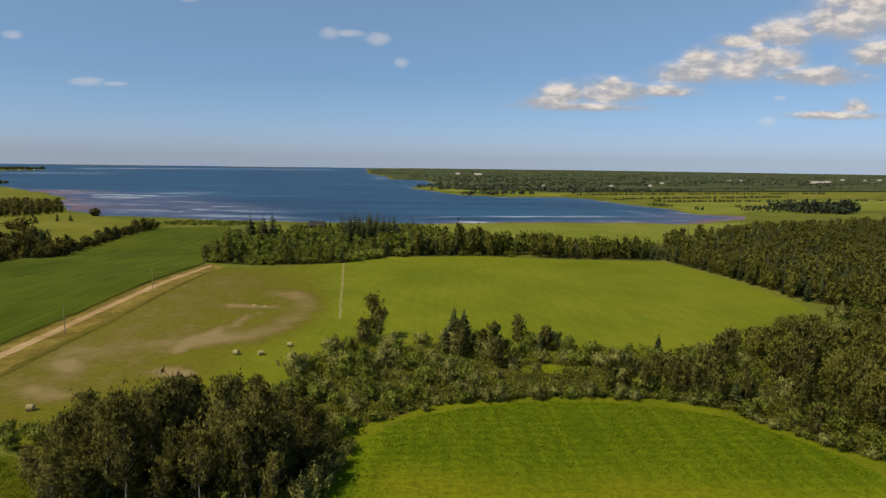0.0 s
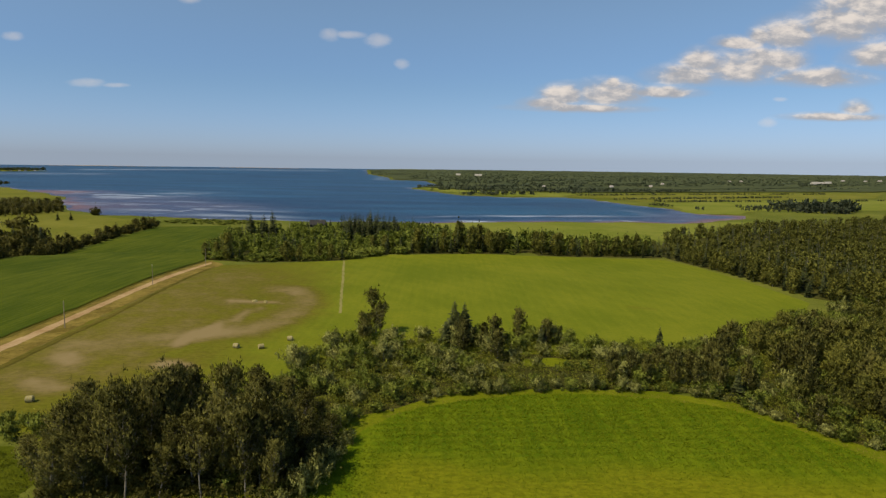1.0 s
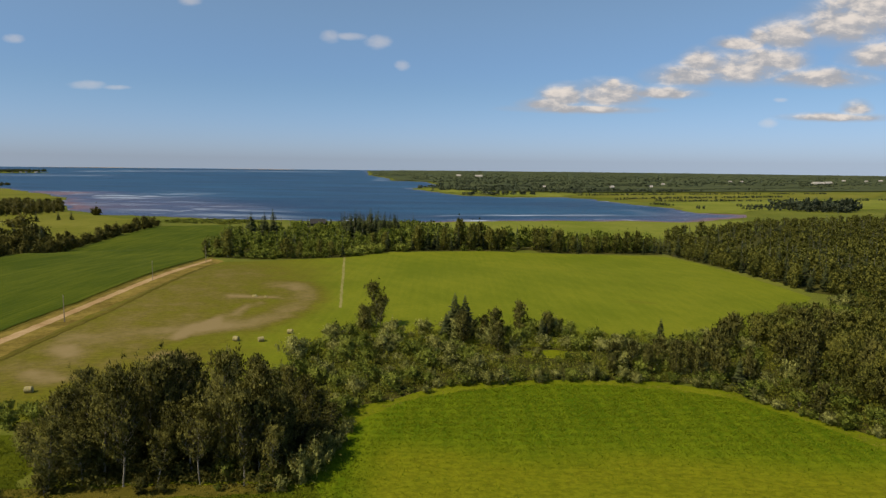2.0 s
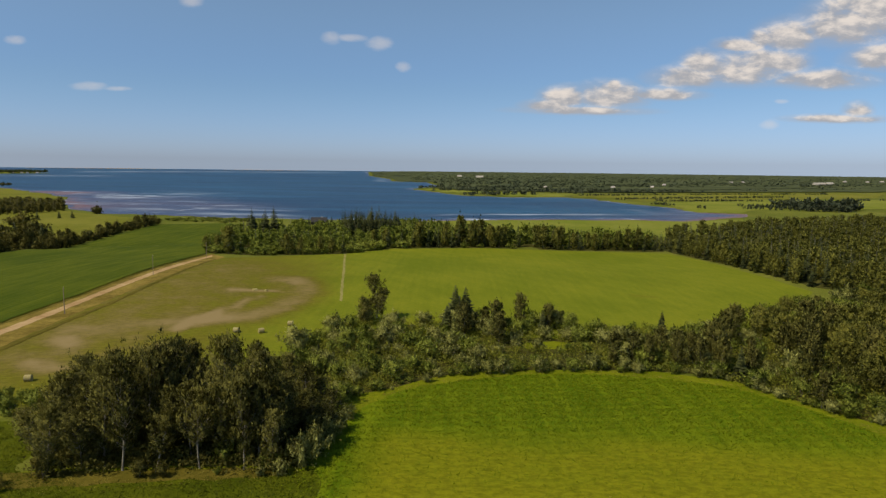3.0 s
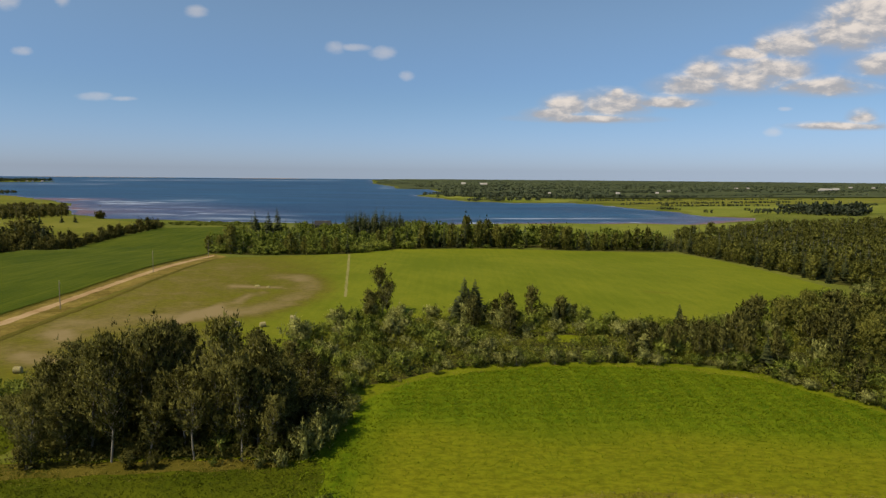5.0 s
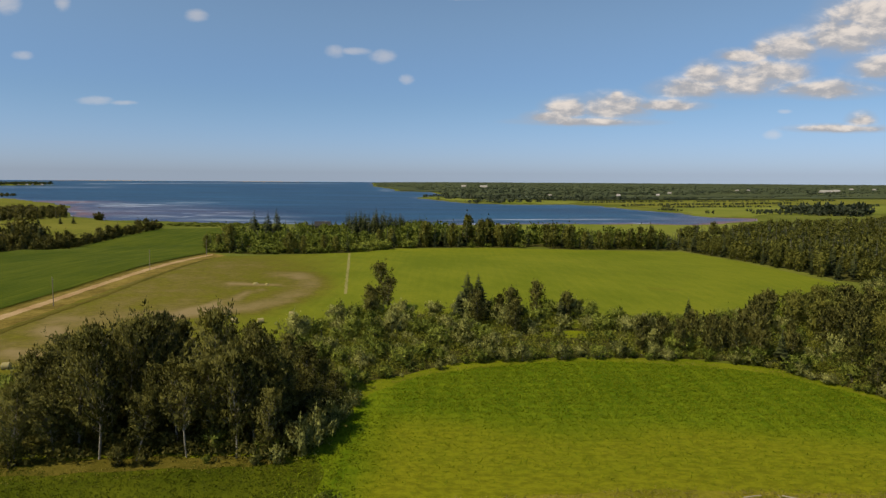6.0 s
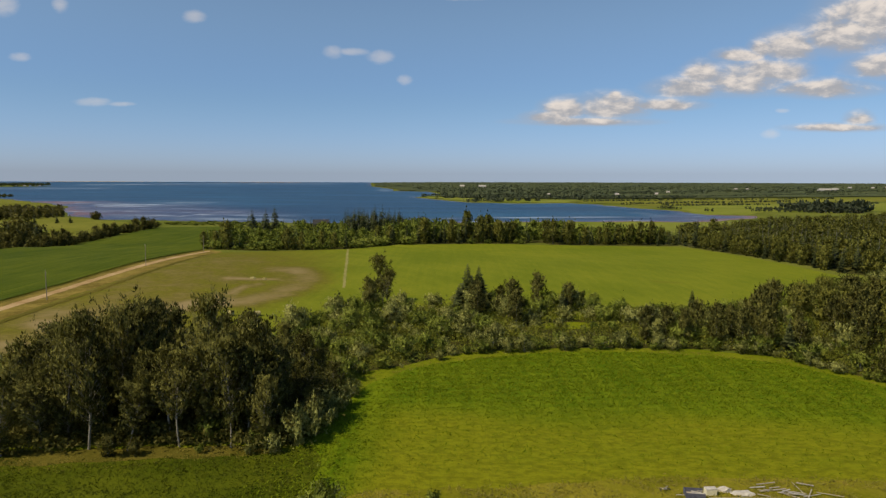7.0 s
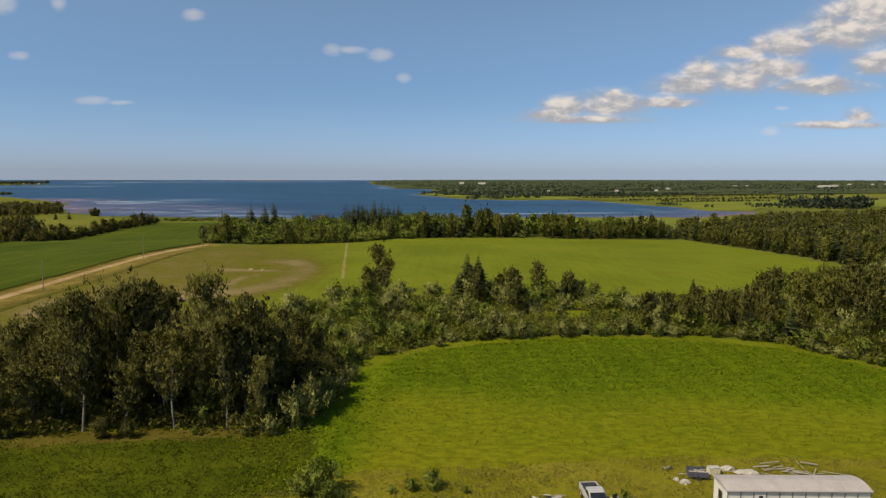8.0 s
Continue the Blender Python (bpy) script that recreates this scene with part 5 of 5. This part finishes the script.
def chest_freezer():
    t = thing("chest_freezer", 24.7, 70.1, "cream chest freezer dumped in the grass", "freezer", turn=5, size=0.75)
    part("body", box(bmesh.new(), -0.75, 0.75, -0.4, 0.4, 0, 0.85, 0.03), MAT_CREAM, t)
    part("lid", box(bmesh.new(), -0.77, 0.77, -0.42, 0.42, 0.86, 0.98, 0.03), MAT_CANVAS, t)
    part("hinge", box(bmesh.new(), -0.5, 0.5, 0.42, 0.45, 0.8, 0.95), MAT_STEEL, t)
    return t


def garden_tractor():
    t = thing("garden_tractor", 13.7, 63.4, "small white and black lawn tractor beside the truck", "tractor", turn=20)
    part("hood", box(bmesh.new(), -0.28, 0.28, -0.95, -0.2, 0.45, 0.9, 0.08), MAT_CANVAS, t)
    part("deck", box(bmesh.new(), -0.5, 0.5, -0.35, 0.55, 0.2, 0.42, 0.05), MAT_BLACK, t)
    part("seat", box(bmesh.new(), -0.24, 0.24, 0.25, 0.62, 0.6, 0.72, 0.04), MAT_BLACK, t)
    part("backrest", box(bmesh.new(), -0.24, 0.24, 0.58, 0.68, 0.68, 1.05, 0.04), MAT_BLACK, t)
    part("fender", box(bmesh.new(), -0.5, 0.5, 0.3, 0.95, 0.5, 0.62, 0.04), MAT_CANVAS, t)
    part("steering_column", cyl(bmesh.new(), (0, -0.2, 0.8), (0, 0.0, 1.0), 0.03, 0.03), MAT_BLACK, t)
    for s in (-1, 1):
        part("wheel", cyl(bmesh.new(), (s * 0.32, 0.6, 0.28), (s * 0.55, 0.6, 0.28), 0.28, 0.28, 14), MAT_BLACK, t)
        part("wheel", cyl(bmesh.new(), (s * 0.32, -0.75, 0.2), (s * 0.48, -0.75, 0.2), 0.2, 0.2, 14), MAT_BLACK, t)
    return t


site_trailer()
pickup()
utility_trailer()
chest_freezer()
garden_tractor()
heap("scrap_heap", 22.8, 69.3, 10, 0.35, 0.6, [MAT_CANVAS, MAT_STEEL, MAT_LUMBER], "pale scrap sticking out of the utility trailer", "scrap heap", 0.35).location.z += 0.38
heap("lumber_heap", 33.4, 70.4, 13, 1.5, 0.5, [MAT_LUMBER, MAT_LUMBER, MAT_STEEL], "heap of grey boards and bent metal rails", "lumber heap", 1.1)
heap("lumber_heap", 30.6, 70.7, 6, 0.9, 0.15, [MAT_LUMBER], "low scatter of weathered boards in the grass", "lumber heap", 0.9)
heap("scrap_heap", 20.4, 71.0, 6, 0.3, 0.5, [MAT_BLACK, MAT_LUMBER], "small dark scrap pile with a bent rail", "scrap heap", 0.4)
heap("scrap_heap", 8.0, 64.9, 14, 0.45, 0.6, [MAT_CANVAS, MAT_BLACK, MAT_LUMBER], "pale and dark scrap lying in tall weeds", "scrap heap", 0.4)
rumpled("tarpaulin", 28.0, 70.2, 1.15, 0.5, 0.3, MAT_CANVAS, "crumpled white tarpaulin over a low pile", "tarpaulin")
rumpled("tarpaulin", 26.4, 70.9, 0.7, 0.4, 0.4, MAT_CANVAS, "small crumpled white plastic sheet", "tarpaulin")
rumpled("plastic_bag", 21.2, 68.1, 0.5, 0.35, 0.35, MAT_CANVAS, "torn white plastic bag in the grass", "bag")
rumpled("plastic_bag", 20.6, 68.7, 0.3, 0.25, 0.25, MAT_CANVAS, "torn white plastic bag in the grass", "bag")
yard_bush = Grove("yard_bush", alder.forms, MAT_ALDER, "dark green bush in the untended yard", "bush", "yard bushes")
for x, y, s in ((-13.2, 65.6, 0.62), (-12.0, 64.8, 0.58), (-14.4, 65.2, 0.42), (-10.2, 64.4, 0.45), (-6.4, 65.9, 0.32), (-4.6, 66.3, 0.36), (-2.6, 66.4, 0.34), (0.4, 66.0, 0.3), (14.5, 64.6, 0.3)):
    yard_bush.plant(rng, x, y, s, 1.15)


# ---- pasture, road and shore ----
def bale(x, y, turn):
    t = thing("hay_bale", x, y, "pale round hay bale lying on the pasture", "hay bale", "hay bales", turn, 0.85)
    bm = cyl(bmesh.new(), (-0.8, 0, 0.72), (0.8, 0, 0.72), 0.78, 0.78, 20)
    bmesh.ops.bevel(bm, geom=[e for e in bm.edges if e.calc_face_angle(0) > 1.0], offset=0.12, segments=2, affect="EDGES")
    part("roll", bm, MAT_STRAW, t)
    for x0 in (-0.5, 0.0, 0.5):
        part("twine", cyl(bmesh.new(), (x0 - 0.02, 0, 0.72), (x0 + 0.02, 0, 0.72), 0.79, 0.79, 20), MAT_LUMBER, t)


for x, y, turn in ((-78, 114, 15), (-51, 151.3, -10), (-44.8, 151.2, 30), (-39.5, 159, 5)):
    bale(x, y, turn)
rumpled("hay_heap", -62.0, 203.5, 0.9, 0.7, 0.6, MAT_STRAW, "pale heap of loose feed hay", "hay heap")
rumpled("hay_heap", -58.2, 202.6, 0.6, 0.5, 0.6, MAT_STRAW, "small pale heap of loose feed hay", "hay heap")


def utility_pole(x, y):
    t = thing("utility_pole", x, y, "slim grey timber utility pole by the farm road", "utility pole", "road poles")
    part("shaft", cyl(bmesh.new(), (0, 0, -0.5), (0.05, 0, 7.4), 0.12, 0.08), MAT_POLE, t)
    part("insulator", cyl(bmesh.new(), (0.05, 0, 7.4), (0.05, 0, 7.6), 0.05, 0.04), MAT_CANVAS, t)
    part("bracket", box(bmesh.new(), -0.12, 0.30, -0.05, 0.05, 6.9, 7.0, 0.01), MAT_STEEL, t)


for x, y in ((-101.8, 165.1), (-105.4, 224.7), (-108.5, 284)):
    utility_pole(x, y)
for x, y, tall in ((-137.7, 530, 9.5), (-120.5, 533, 8.5), (-128, 520, 7.5)):
    v, f = snag(int(tall * 10), tall)
    t = thing("dead_tree", x, y, "bare grey dead tree above the shore", "tree", "dead trees")
    ob = new("trunk", mesh_from("dead_trunk", v, f, [MAT_BARK]))
    ob.parent = t


def house(x, y, w, d, h, wall, roof, turn, label, category="house", lift=0.0):
    t = thing("house" if category == "house" else "barn", x, y, label, category, "far houses", turn, 1.0, lift)
    part("wall", box(bmesh.new(), -w / 2, w / 2, -d / 2, d / 2, -1, h), wall, t)
    gable = part("gable", prism(bmesh.new(), [(-d / 2, h), (d / 2, h), (0, h + d * 0.42)], "x", -w / 2 + 0.02, w / 2 - 0.02), wall, t)
    for s in (-1, 1):
        part("roof_slope", prism(bmesh.new(), [(s * (d / 2 + 0.5), h - 0.35), (0, h + d * 0.42 + 0.05), (0, h + d * 0.42 + 0.35), (s * (d / 2 + 0.5), h - 0.05)], "x", -w / 2 - 0.4, w / 2 + 0.4), roof, t)
    n = max(2, int(w / 3.2))
    for i in range(n):
        cx = -w / 2 + (i + 0.5) * w / n
        part("window", box(bmesh.new(), cx - 0.5, cx + 0.5, -d / 2 - 0.06, -d / 2 - 0.003, 1.0, 2.3), MAT_GLASS, t)
    part("chimney", box(bmesh.new(), w * 0.2 - 0.4, w * 0.2 + 0.4, -0.4, 0.4, h, h + d * 0.42 + 1.0), MAT_ROOF, t)


for x, y, s in ((-119, 547, 0.55), (-103, 548, 0.6), (-100, 552, 0.75)):
    far_spruce.plant(rng, x, y, s, 1.5)
house(-111, 551, 13, 8, 2.4, MAT_DARKROOF, MAT_DARKROOF, 10, "dark low house with a black roof above the shore")
for x, y, w, turn in ((463, 1770, 14, 10), (590, 1825, 12, -15), (1069, 2395, 16, 5), (1124, 2420, 14, 20), (1606, 2575, 18, 0), (1667, 2528, 16, 12), (1748, 2565, 20, -8), (262, 1690, 12, 0), (700, 2050, 14, 8)):
    house(x, y, w * 0.7, 8, 3.8, MAT_CANVAS, MAT_ROOF, turn, "small off-white farmhouse among the far trees")
for x, y, w, turn in ((1300, 2225, 60, 4), (1358, 2262, 34, 4), (150, 2900, 46, 0), (60, 2960, 30, 0)):
    house(x, y, w * 0.7, 14, 4.5, MAT_CANVAS, MAT_STEEL, turn, "long pale farm shed with a grey metal roof", "barn")
for lx in (120, 150, 170, 205):
    x, y = -1868 + lx * math.cos(0.857) + 58 * math.sin(0.857), 2501 + lx * math.sin(0.857) - 58 * math.cos(0.857)
    house(x, y, 8, 6, 2.6, MAT_CANVAS, MAT_ROOF, 50, "small white house on the island's shore", lift=SEA + float(rise(math.hypot(x, y))) + 0.3 - float(height(x, y)))
